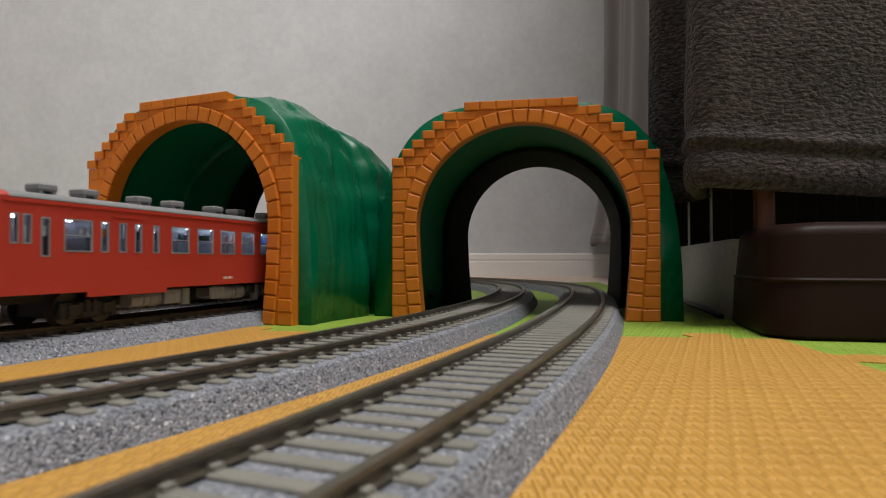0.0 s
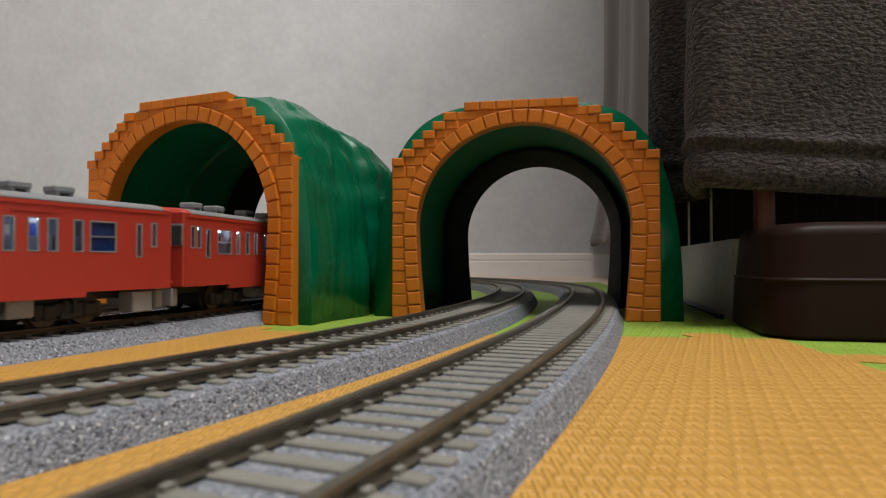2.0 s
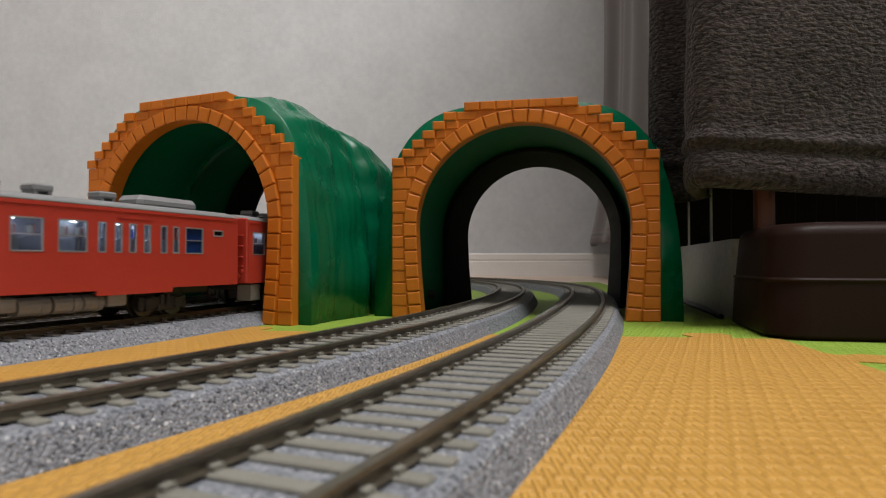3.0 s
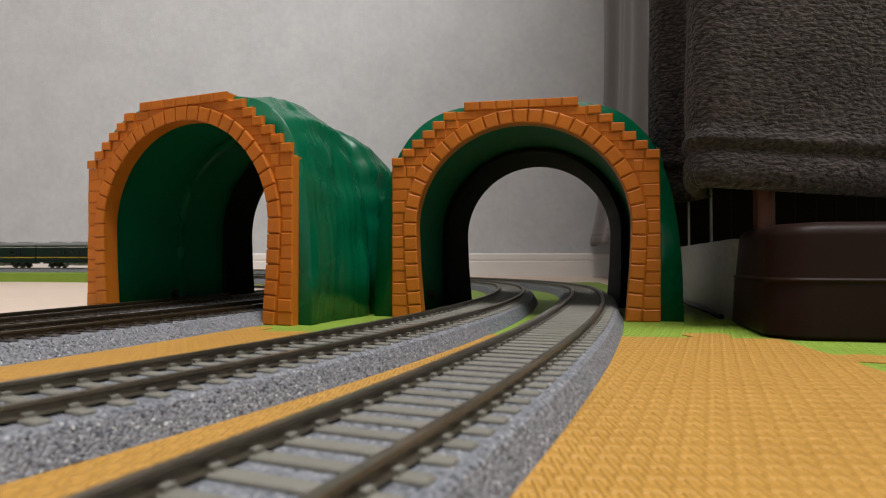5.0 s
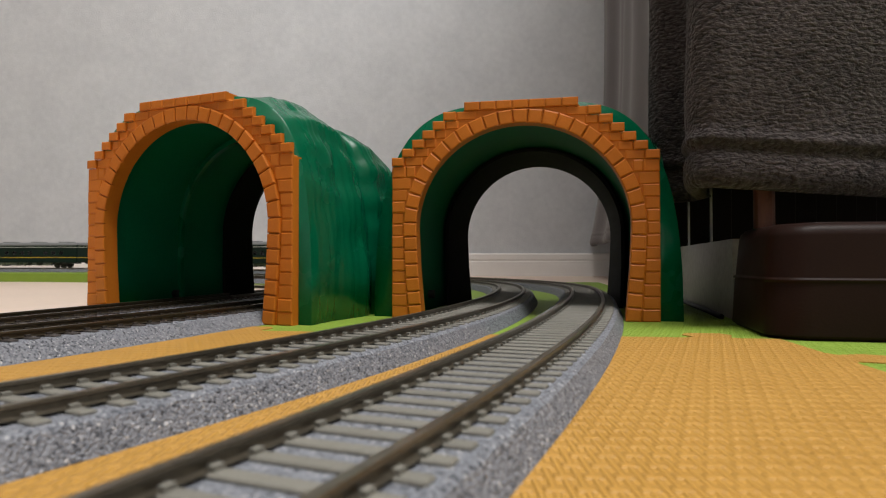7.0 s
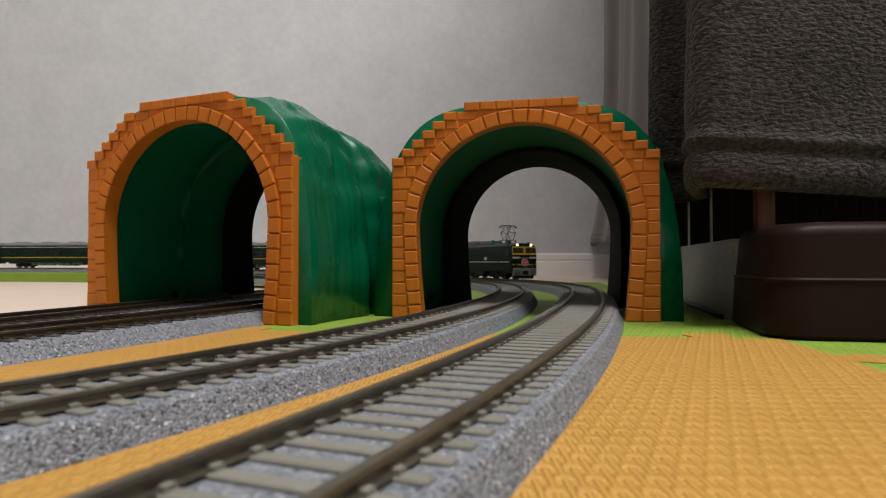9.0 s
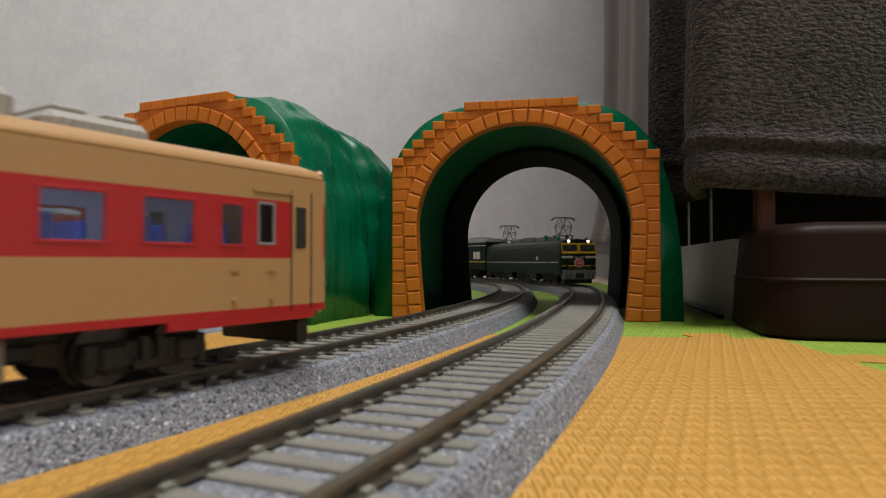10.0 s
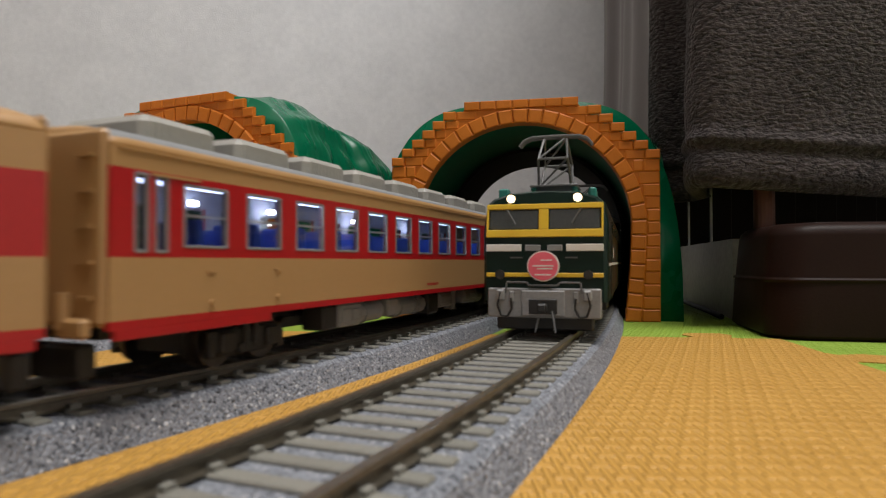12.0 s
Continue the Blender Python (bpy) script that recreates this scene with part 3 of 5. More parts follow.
                for a, b2 in zip(xs, xs[1:]):
                    brick([(sd * (a + g), z0 + g), (sd * (b2 - g), z0 + g), (sd * (b2 - g), z1 - g), (sd * (a + g), z1 - g)][::sd], y0 + rnd.uniform(-0.15, 0.15))
        for k in range(n):
            sw = (HALF_W - 27) / n
            z0, z1 = SHOULDER + (TOP - SHOULDER) * k / n, SHOULDER + (TOP - SHOULDER) * (k + 1) / n
            x_edge = HALF_W - sw * k
            if k == n - 1:
                for i in range(-3, 4):
                    brick([((i - 0.5) * 7.7 + g, z0 + g), ((i + 0.5) * 7.7 - g, z0 + g), ((i + 0.5) * 7.7 - g, z1 - g), ((i - 0.5) * 7.7 + g, z1 - g)], y0 - 0.9)
                continue
            for sd in (1, -1):
                a0 = max(ring_out(z0) - 0.5, 0)
                # end brick of the course stands proud
                cut = x_edge - 6.4
                brick([(sd * (cut + g), z0 + g), (sd * (x_edge - g), z0 + g), (sd * (x_edge - g), z1 - g), (sd * (cut + g), z1 - g)][::sd], y0 - 0.9)
                if cut - a0 > 1.5:
                    brick([(sd * (a0 + g), z0 + g), (sd * (cut - g), z0 + g), (sd * (cut - g), z1 - g), (sd * (a0 + g), z1 - g)][::sd], y0 + 0.1)
    return th


def tunnel_pose(right, left):
    """From the feet of the front portal's right and left edges."""
    r, l = Vector(right), Vector(left)
    c = (r + l) / 2
    return pose(c.x * MM, c.y * MM, 0, 0, 0, math.degrees(math.atan2(r.y - l.y, r.x - l.x)))


tunnel("green plastic hill tunnel with orange brick portal over two tracks", tunnel_pose((98, 287.7), (-25, 313.3)), 138, 1, True, 0.06)
tunnel("green plastic hill tunnel with orange brick portal beside another tunnel", tunnel_pose((-63.4, 270.8), (-180, 322)), 106, 2, False, -0.02)


# ---------------------------------------------------------------- bed
def bed_riser():
    th = tagged(new("bed_riser"), "dark brown plastic bed riser block on the mat", "bed riser")
    bm = bmesh.new()

    def ring(z, g):
        pts = []
        x0, x1, y0, y1, r = 119 - g, 250 + g, 217 - g, 287 + g, 13
        for cx, cy, a in ((x1 - r, y0 + r, -90), (x1 - r, y1 - r, 0), (x0 + r, y1 - r, 90), (x0 + r, y0 + r, 180)):
            for k in range(9):
                t = radians(a + k * 90 / 8)
                pts.append((cx + r * math.cos(t), cy + r * math.sin(t), z))
        ca, sa = math.cos(radians(-12)), math.sin(radians(-12))
        return [(114 + (x - 119) * ca - (y - 217) * sa, 222 + (x - 119) * sa + (y - 217) * ca, z) for x, y, z in pts]
    sweep(bm, [ring(0.1, -1.5), ring(0.3, -1.4), ring(1.5, 0), ring(1.8, 0), ring(19.6, -0.9), ring(20.2, -1.0), ring(20.4, -0.5), ring(21.2, -0.5), ring(21.4, -1.2), ring(22, -1.3), ring(36.5, -2.5), ring(37, -2.6), ring(38.8, -3.2), ring(40.2, -4.6), ring(41, -6.5), ring(41.05, -7.5)])
    part("block", bm, RISER, th, smooth=True)
    bm = bmesh.new()
    sweep(bm, [ring(40.6, -9), ring(41.4, -9.4), ring(41.5, -14)])
    part("top_plate", bm, RISER, th)
    return th


bed_riser()


def bed():
    th = tagged(new("bed"), "dark bed on brown risers, mostly hidden by a blanket", "bed")
    bm = bmesh.new()
    rod(bm, (142, 282, 40.5), (142, 282, 400), 4.4, 18)
    part("leg", bm, COPPERLEG, th, "reddish brown round leg")
    bm = bmesh.new()
    # Unseen bulk, its height chosen for the shadow on the wall.
    box(bm, 420, 1500, 300, 1440, 400, 1235, 12)
    part("mattress", bm, DARKWOOD_SHADE, th)
    # Nearly gapless black strips stand in for the deep shade below the bed.
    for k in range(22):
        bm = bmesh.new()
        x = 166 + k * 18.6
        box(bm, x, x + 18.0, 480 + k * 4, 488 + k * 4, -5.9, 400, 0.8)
        part("shade_slat", bm, DARKWOOD_SHADE, th, "near-black upright strip standing in for shade under the bed")
    # Two pale rods, added to stand in for narrow light gaps.
    for x, y in ((171.5, 445), (155.5, 370)):
        bm = bmesh.new()
        rod(bm, (x, y, 0.2), (x, y, 400), 0.75, 10)
        part("light_gap_rod", bm, PAINT, th, "thin pale rod standing in for a light gap under the bed")
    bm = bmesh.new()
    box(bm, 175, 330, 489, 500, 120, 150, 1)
    part("rail", bm, DARKWOOD_SHADE, th)
    return th


bed()


def side_panel():
    bm = bmesh.new()
    # a low white board standing on the floor beside the riser
    a, b = Vector((172, 463)), Vector((136, 300))
    d = (b - a).normalized()
    n = Vector((-d.y, d.x)) * 4
    pts = [a, b, b + n, a + n]
    sweep(bm, [[(p.x, p.y, z) for p in pts] for z in (0.1, 38)])
    return tagged(part("white_board", bm, PANEL), "scuffed white board standing on edge under the bed", "board")


side_panel()


def cable():
    cu = bpy.data.curves.new("power_cable", "CURVE")
    cu.dimensions, cu.bevel_depth, cu.bevel_resolution = "3D", 0.0013, 3
    sp = cu.splines.new("BEZIER")
    pts = [(165, 452, 1.4), (152, 395, 1.4), (142, 348, 1.4), (131, 301, 1.4)]
    sp.bezier_points.add(len(pts) - 1)
    for b, p in zip(sp.bezier_points, pts):
        b.co = Vector(p) * MM
        b.handle_left_type = b.handle_right_type = "AUTO"
    cu.materials.append(CABLE)
    return tagged(new("power_cable", cu), "thin black cable lying along the white board", "cable")


cable()


def blanket():
    """A smooth cloth along the bed's side and a thick fleece throw with a sewn hem over its foot end."""
    # Carried up out of view so that the bed's shadow reaches the wall.
    top = 1250
    path = []
    knots = [(360, 1442), (328, 1200), (296, 1000), (260, 800), (215, 640), (172, 520), (135, 410), (113, 345), (107.5, 331), (109, 326), (118, 322), (124, 317), (121, 309), (111, 290), (102.5, 268), (100.5, 257), (106, 251)]
    d = np.r_[0, np.cumsum(np.hypot(*np.diff(np.array(knots, float), axis=0).T))]
    K = np.array(knots, float)
    for t in np.linspace(0, 1, 130) ** 0.7 * d[-1]:
        x, y = np.interp(t, d, K[:, 0]), np.interp(t, d, K[:, 1])
        u = t / d[-1]
        w = (math.sin(t * 0.055) * 5 + math.sin(t * 0.021 + 1) * 9) * min(1, (1 - u) * 1.0)
        path.append((x + w, y, 57 + 4 * (1 - u)))
    for k in range(1, 90):
        v = k / 89
        path.append((105 + v * 800, 252 - 6 * math.sin(min(v * 12, 1.57)) + 4 * math.sin(v * 31) * v, 57 - 2 * math.sin(min(v * 9, 1.57)) - 40 * v if v < 0.25 else 45 - 2 * v))
    cut = next(k for k, q in enumerate(path) if q[1] < 343)

    def hang(name, first, last, pile, material, label, category):
        bm = bmesh.new()
        rings = []
        for k in range(first, last):
            x, y, zb = path[k]
            a, b = path[max(k - 1, 0)], path[min(k + 1, len(path) - 1)]
            d2 = Vector((b[0] - a[0], b[1] - a[1])).normalized()
            n = Vector((d2.y, -d2.x))
            prof = []
            hs = [0, 1.2, 3.5, 7, 11, 13.5, 15, 16.5, 18, 20, 21.5, 23, 24.5, 26.5, 29, 32] + list(np.linspace(38, top - zb, 40))
            for hem in hs:
                z = zb + hem
                off = pile * (2.2 * noise.noise(Vector((x * 0.02, y * 0.02, z * 0.02))) + 0.5 * noise.noise(Vector((x * 0.12, y * 0.12, z * 0.12))))
                off += pile * (2.0 * math.exp(-((hem - 20) / 2.4) ** 2) - 1.8 * math.exp(-((hem - 15.8) / 1.3) ** 2) + 1.5 * math.exp(-((hem - 8) / 6) ** 2))
                off -= 2.5 * max(0, 1 - hem / 3.0) ** 2
                far = max(0.0, min(1.0, (y - 800) / 250))
                flare = -34 * far * far * (3 - 2 * far) * math.exp(-max(0, hem - 12) / 130)
                prof.append((x + flare + n.x * off, y + n.y * off, z + 0.5 * noise.noise(Vector((k * 0.4, 5, 1))) * (hem < 32)))
            inner = [(px - n.x * 6, py - n.y * 6, pz + (1.5 if i == 0 else 0)) for i, (px, py, pz) in enumerate(prof)]
            rings.append(prof + inner[::-1])
        sweep(bm, rings)
        return tagged(part(name, bm, material, None, smooth=True), label, category)
    hang("bed_skirt", 0, cut, 0.4, CLOTH, "smooth grey cloth hanging in folds along the bed", "bed skirt")
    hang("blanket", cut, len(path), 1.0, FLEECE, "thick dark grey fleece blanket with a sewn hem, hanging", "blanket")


blanket()


def bedspread():
    # Unseen flat cover, added at this height to block the lamp.
    bm = bmesh.new()
    ring = [(96, 250), (900, 246), (1480, 246), (1480, 1440), (335, 1440), (262, 1000), (150, 440)]
    sweep(bm, [[(x, y, z) for x, y in ring] for z in (1236, 1253)])
    return tagged(part("bedspread", bm, FLEECE), "unseen dark fleece cover over the bed, set high to shade the wall", "bedspread")


bedspread()


# ---------------------------------------------------------------- rolling stock
def cells(bm, length, y, thick, bands, holes, blocks=()):
    """A side wall with real openings: a grid of cells between the breaks, in colour bands. Local x along, z up."""
    xs = sorted({-length / 2, length / 2, *(h[0] for h in holes), *(h[1] for h in holes), *(b[0] for b in blocks), *(b[1] for b in blocks)})
    zs = sorted({*(b[0] for b in bands), *(b[1] for b in bands), *(h[2] for h in holes), *(h[3] for h in holes), *(b[2] for b in blocks), *(b[3] for b in blocks)})
    s = 1 if y > 0 else -1
    yi = y - s * thick
    V = {}

    def vert(i, k, o):
        if (i, k, o) not in V:
            V[(i, k, o)] = bm.verts.new((xs[i], y if o else yi, zs[k]))
        return V[(i, k, o)]
    solid = {}
    for i in range(len(xs) - 1):
        for k in range(len(zs) - 1):
            cx, cz = (xs[i] + xs[i + 1]) / 2, (zs[k] + zs[k + 1]) / 2
            if any(h[0] < cx < h[1] and h[2] < cz < h[3] for h in holes):
                continue
            idx = next((b[2] for b in bands if b[0] < cz < b[1]), 0)
            idx = next((b[4] for b in blocks if b[0] < cx < b[1] and b[2] < cz < b[3]), idx)
            solid[(i, k)] = idx
    for (i, k), idx in solid.items():
        for o in (0, 1):
            f = bm.faces.new([vert(i, k, o), vert(i + 1, k, o), vert(i + 1, k + 1, o), vert(i, k + 1, o)])
            f.material_index = idx
        for (di, dk), (p, q) in {(-1, 0): ((i, k), (i, k + 1)), (1, 0): ((i + 1, k), (i + 1, k + 1)), (0, -1): ((i, k), (i + 1, k)), (0, 1): ((i, k + 1), (i + 1, k + 1))}.items():
            if (i + di, k + dk) not in solid:
                f = bm.faces.new([vert(*p, 0), vert(*q, 0), vert(*q, 1), vert(*p, 1)])
                f.material_index = idx


WINDOW_MESH = {}


def window(th, x0, x1, z0, z1, y, glass=None, bar=True, fill=None, frame_mat=None):
    """A window: a thin frame with rounded edges, and its pane."""
    s = 1 if y > 0 else -1
    w, h = x1 - x0, z1 - z0
    key = (round(w, 2), round(h, 2), s, bar, fill is not None and fill.name, glass is not None and glass.name, frame_mat is not None and frame_mat.name)
    if key not in WINDOW_MESH:
        bm = bmesh.new()
        t = 0.42
        for a in ((-w / 2 - 0.1, -w / 2 + t, -h / 2, h / 2), (w / 2 - t, w / 2 + 0.1, -h / 2, h / 2), (-w / 2 + t, w / 2 - t, -h / 2 - 0.1, -h / 2 + t), (-w / 2 + t, w / 2 - t, h / 2 - t, h / 2 + 0.1)):
            box(bm, a[0], a[1], -0.45, 0.16, a[2], a[3], 0.08)
        if bar:
            box(bm, -w / 2 + t, w / 2 - t, -0.4, 0.0, -0.1, 0.3)
        fr = mesh_of("window", bm, frame_mat or SILVER)
        bm = bmesh.new()
        box(bm, -w / 2 + t * 0.5, w / 2 - t * 0.5, -0.3, -0.22, -h / 2 + t * 0.5, h / 2 - t * 0.5)
        pa = mesh_of("pane", bm, glass or GLASS)
        fi = None
        if fill is not None:
            bm = bmesh.new()
            box(bm, -w / 2, w / 2, -0.9, -0.6, -h / 2, h / 2)
            fi = mesh_of("blind", bm, fill)
        WINDOW_MESH[key] = fr, pa, fi
    fr, pa, fi = WINDOW_MESH[key]
    m = Matrix.Translation(((x0 + x1) / 2 * MM, y * MM, (z0 + z1) / 2 * MM)) @ Matrix.Rotation(0 if s > 0 else math.pi, 4, "Z")
    wo = shared("window", fr, th, m)
    shared("pane", pa, wo, Matrix()).visible_shadow = False
    if fi:
        shared("blind", fi, wo, Matrix())


def roof(length, w, z_side, z_top, mats, dome=0.0, dome_idx=1, stripe=0.0):
    """A rounded roof; the ends fall off over the dome's length. stripe: share of the width that takes the second colour at the rims."""
    bm = bmesh.new()
    n = 31
    xs = [-length / 2, -length / 2 + 0.8, -length / 2 + 3] + list(np.linspace(-length / 2 + 12, length / 2 - 12, 7)) + [length / 2 - 3, length / 2 - 0.8, length / 2]
    rings = []
    for x in xs:
        e = min(1, (length / 2 - abs(x)) / 3.0)
        drop = (1 - math.sqrt(max(0, 1 - (1 - e) ** 2))) * 1.2
        ring = []
        for k in range(n):
            a = math.pi * k / (n - 1)
            c, s = math.cos(a), math.sin(a)
            ring.append((x, math.copysign(abs(c) ** 0.62, c) * w * (1 - 0.02 * (1 - e)), z_side + (z_top - z_side - drop) * abs(s) ** 0.9))
        rings.append(ring)
    vs = [[bm.verts.new(p) for p in r] for r in rings]
    for i, (a, b) in enumerate(zip(vs, vs[1:])):
        for k in range(n):
            f = bm.faces.new((a[k], a[(k + 1) % n], b[(k + 1) % n], b[k]))
            rim = k < 3 or n - 5 < k < n - 1
            f.material_index = dome_idx if (dome and (rings[i][0][0] > length / 2 - dome or rings[i + 1][0][0] < -length / 2 + (dome if stripe else 0))) else (dome_idx if stripe and rim else 0)
    for r, idx in ((vs[0], dome_idx if stripe else 0), (vs[-1][::-1], dome_idx)):
        bm.faces.new(r).material_index = idx
    return bm, mats


def bogie(th, x, wheel_r=5.0, base=13.0, frame_mat=None):
    """A two-axle truck: side frames with axle boxes and springs, and its wheelsets."""
    bm = bmesh.new()
    for s in (1, -1):
        box(bm, -base * 0.82, base * 0.82, s * 11.2 - 0.8, s * 11.2 + 0.8, 3.0, 7.0, 0.3)
        box(bm, -base * 0.55, base * 0.55, s * 10.4 - 0.5, s * 10.4 + 0.5, 1.8, 3.4, 0.3)
        box(bm, -3.2, 3.2, s * 11.6 - 1.0, s * 11.6 + 1.0, 2.2, 4.2, 0.3)
        for k in (-1, 1):
            box(bm, k * base / 2 - 1.9, k * base / 2 + 1.9, s * 11.9 - 1.0, s * 11.9 + 1.0, 2.8, 6.6, 0.4)
            box(bm, k * base * 0.76 - 0.9, k * base * 0.76 + 0.9, s * 11.2 - 0.9, s * 11.2 + 0.9, 2.0, 5.4, 0.3)
            rod(bm, (k * 1.4, s * 12.2, 3), (k * 1.4, s * 12.2, 7.6), 0.8, 8)
    box(bm, -2.6, 2.6, -11, 11, 4.6, 7.4, 0.4)
    box(bm, -base * 0.8, base * 0.8, -6.4, 6.4, 2.4, 8.2, 0.4)
    ob = part("bogie", bm, frame_mat or GEAR_DARK, th, at=Matrix.Translation((x * MM, 0, 0)))
    for k in (-1, 1):
        bm = bmesh.new()
        for s in (1, -1):
            rod(bm, (k * base / 2, s * 7.4, wheel_r), (k * base / 2, s * 9.6, wheel_r), wheel_r, 20)
            rod(bm, (k * base / 2, s * 7.0, wheel_r), (k * base / 2, s * 7.6, wheel_r), wheel_r + 0.7, 20)
        rod(bm, (k * base / 2, -9, wheel_r), (k * base / 2, 9, wheel_r), 0.9, 8)
        part("wheelset", bm, STEEL, ob)


def boxes_part(name, th, specs, material, bevel=0.4, label=""):
    for sp in specs:
        bm = bmesh.new()
        box(bm, *sp, bevel)
        part(name, bm, material, th, label)


def underfloor(th, length, seed, z_low=3.2):
    """Tanks and gear boxes hung between the bogies."""
    rnd = random.Random(seed)
    x = -length * 0.24
    while x < length * 0.24:
        w = rnd.uniform(6, 14)
        for s in (1, -1):
            kind = rnd.random()
            zl = z_low + rnd.uniform(0, 2.4)
            bm = bmesh.new()
            if kind < 0.22:
                rod(bm, (x, s * 11, 6.4), (x + w * 0.9, s * 11, 6.4), 2.7, 14)
                rod(bm, (x + w * 0.2, s * 11, 6.4), (x + w * 0.28, s * 11, 6.4), 3.0, 14)
            elif kind < 0.36:
                rod(bm, (x + w * 0.4, s * 11.5, zl - 0.6), (x + w * 0.4, s * 11.5, 9.4), 2.0, 12)
                box(bm, x, x + w * 0.8, s * 9 - 2, s * 9 + 2, 6.5, 9.4, 0.3)
            else:
                box(bm, x, x + w * 0.9, s * 11.4 - 3.0, s * 11.4 + 3.0, zl, 9.4, 0.5)
                if w > 9:
                    box(bm, x + 1.0, x + w * 0.4, s * 14.2 - 0.5, s * 14.2 + 0.5, zl + 1, 8.2, 0.2)
                    box(bm, x + w * 0.5, x + w * 0.82, s * 14.2 - 0.5, s * 14.2 + 0.5, zl + 1.4, 8.0, 0.2)
            part("gear_box", bm, GEAR_GREY if kind < 0.85 else GEAR_DARK, th)
        x += w
    bm = bmesh.new()
    box(bm, -length * 0.47, length * 0.47, -7, 7, 7.2, 11.5, 0.4)
    box(bm, -length * 0.27, length * 0.27, -8.5, 8.5, 5.0, 7.5, 0.4)
    part("underframe", bm, GEAR_DARK, th)


def coupler(th, x, s):
    bm = bmesh.new()
    box(bm, min(x, x + s * 3.2), max(x, x + s * 3.2), -1.0, 1.0, 6.2, 7.8, 0.25)
    box(bm, min(x + s * 2.6, x + s * 4.4), max(x + s * 2.6, x + s * 4.4), -1.7, 1.7, 5.6, 8.4, 0.4)
    part("coupler", bm, GEAR_DARK, th)


def interior(th, length, w, seat_mat, z_floor, z_seat, z_lamp, spots, pitch, seed, lining=None):
    bm = bmesh.new()
    box(bm, -length / 2 + 2, length / 2 - 2, -w + 1.2, w - 1.2, z_floor - 1, z_floor)
    part("cabin_floor", bm, lining or INNER, th)
    rnd = random.Random(seed)
    me = None
    x = -length / 2 + 20
    while x < length / 2 - 18:
        for s in (1, -1):
            if me is None:
                bm = bmesh.new()
                box(bm, -0.9, 0.9, -5.2, 5.2, z_floor, z_seat, 0.4)
                box(bm, -4.2, 4.2, -5.2, 5.2, z_floor, z_floor + (z_seat - z_floor) * 0.45, 0.4)
                me = mesh_of("cabin_seat", bm, seat_mat)
            shared("cabin_seat", me, th, Matrix.Translation((x * MM, s * 9.2 * MM, 0)))
        x += pitch
    bm = bmesh.new()
    box(bm, -length / 2 + 8, length / 2 - 8, -1.1, 1.1, z_lamp, z_lamp + 0.5)
    part("cabin_lamp", bm, LAMP_WHITE, th, "white glowing ceiling strip")
    for sx in spots:
        bm = bmesh.new()
        box(bm, sx - 1.1, sx + 1.1, -w + 3.4, -w + 4.6, z_lamp - 1.8, z_lamp - 0.6, 0.3)
        box(bm, sx - 1.1, sx + 1.1, w - 4.6, w - 3.4, z_lamp - 1.8, z_lamp - 0.6, 0.3)
        part("cabin_spot", bm, LAMP_SPOT, th, "bright white lamp")


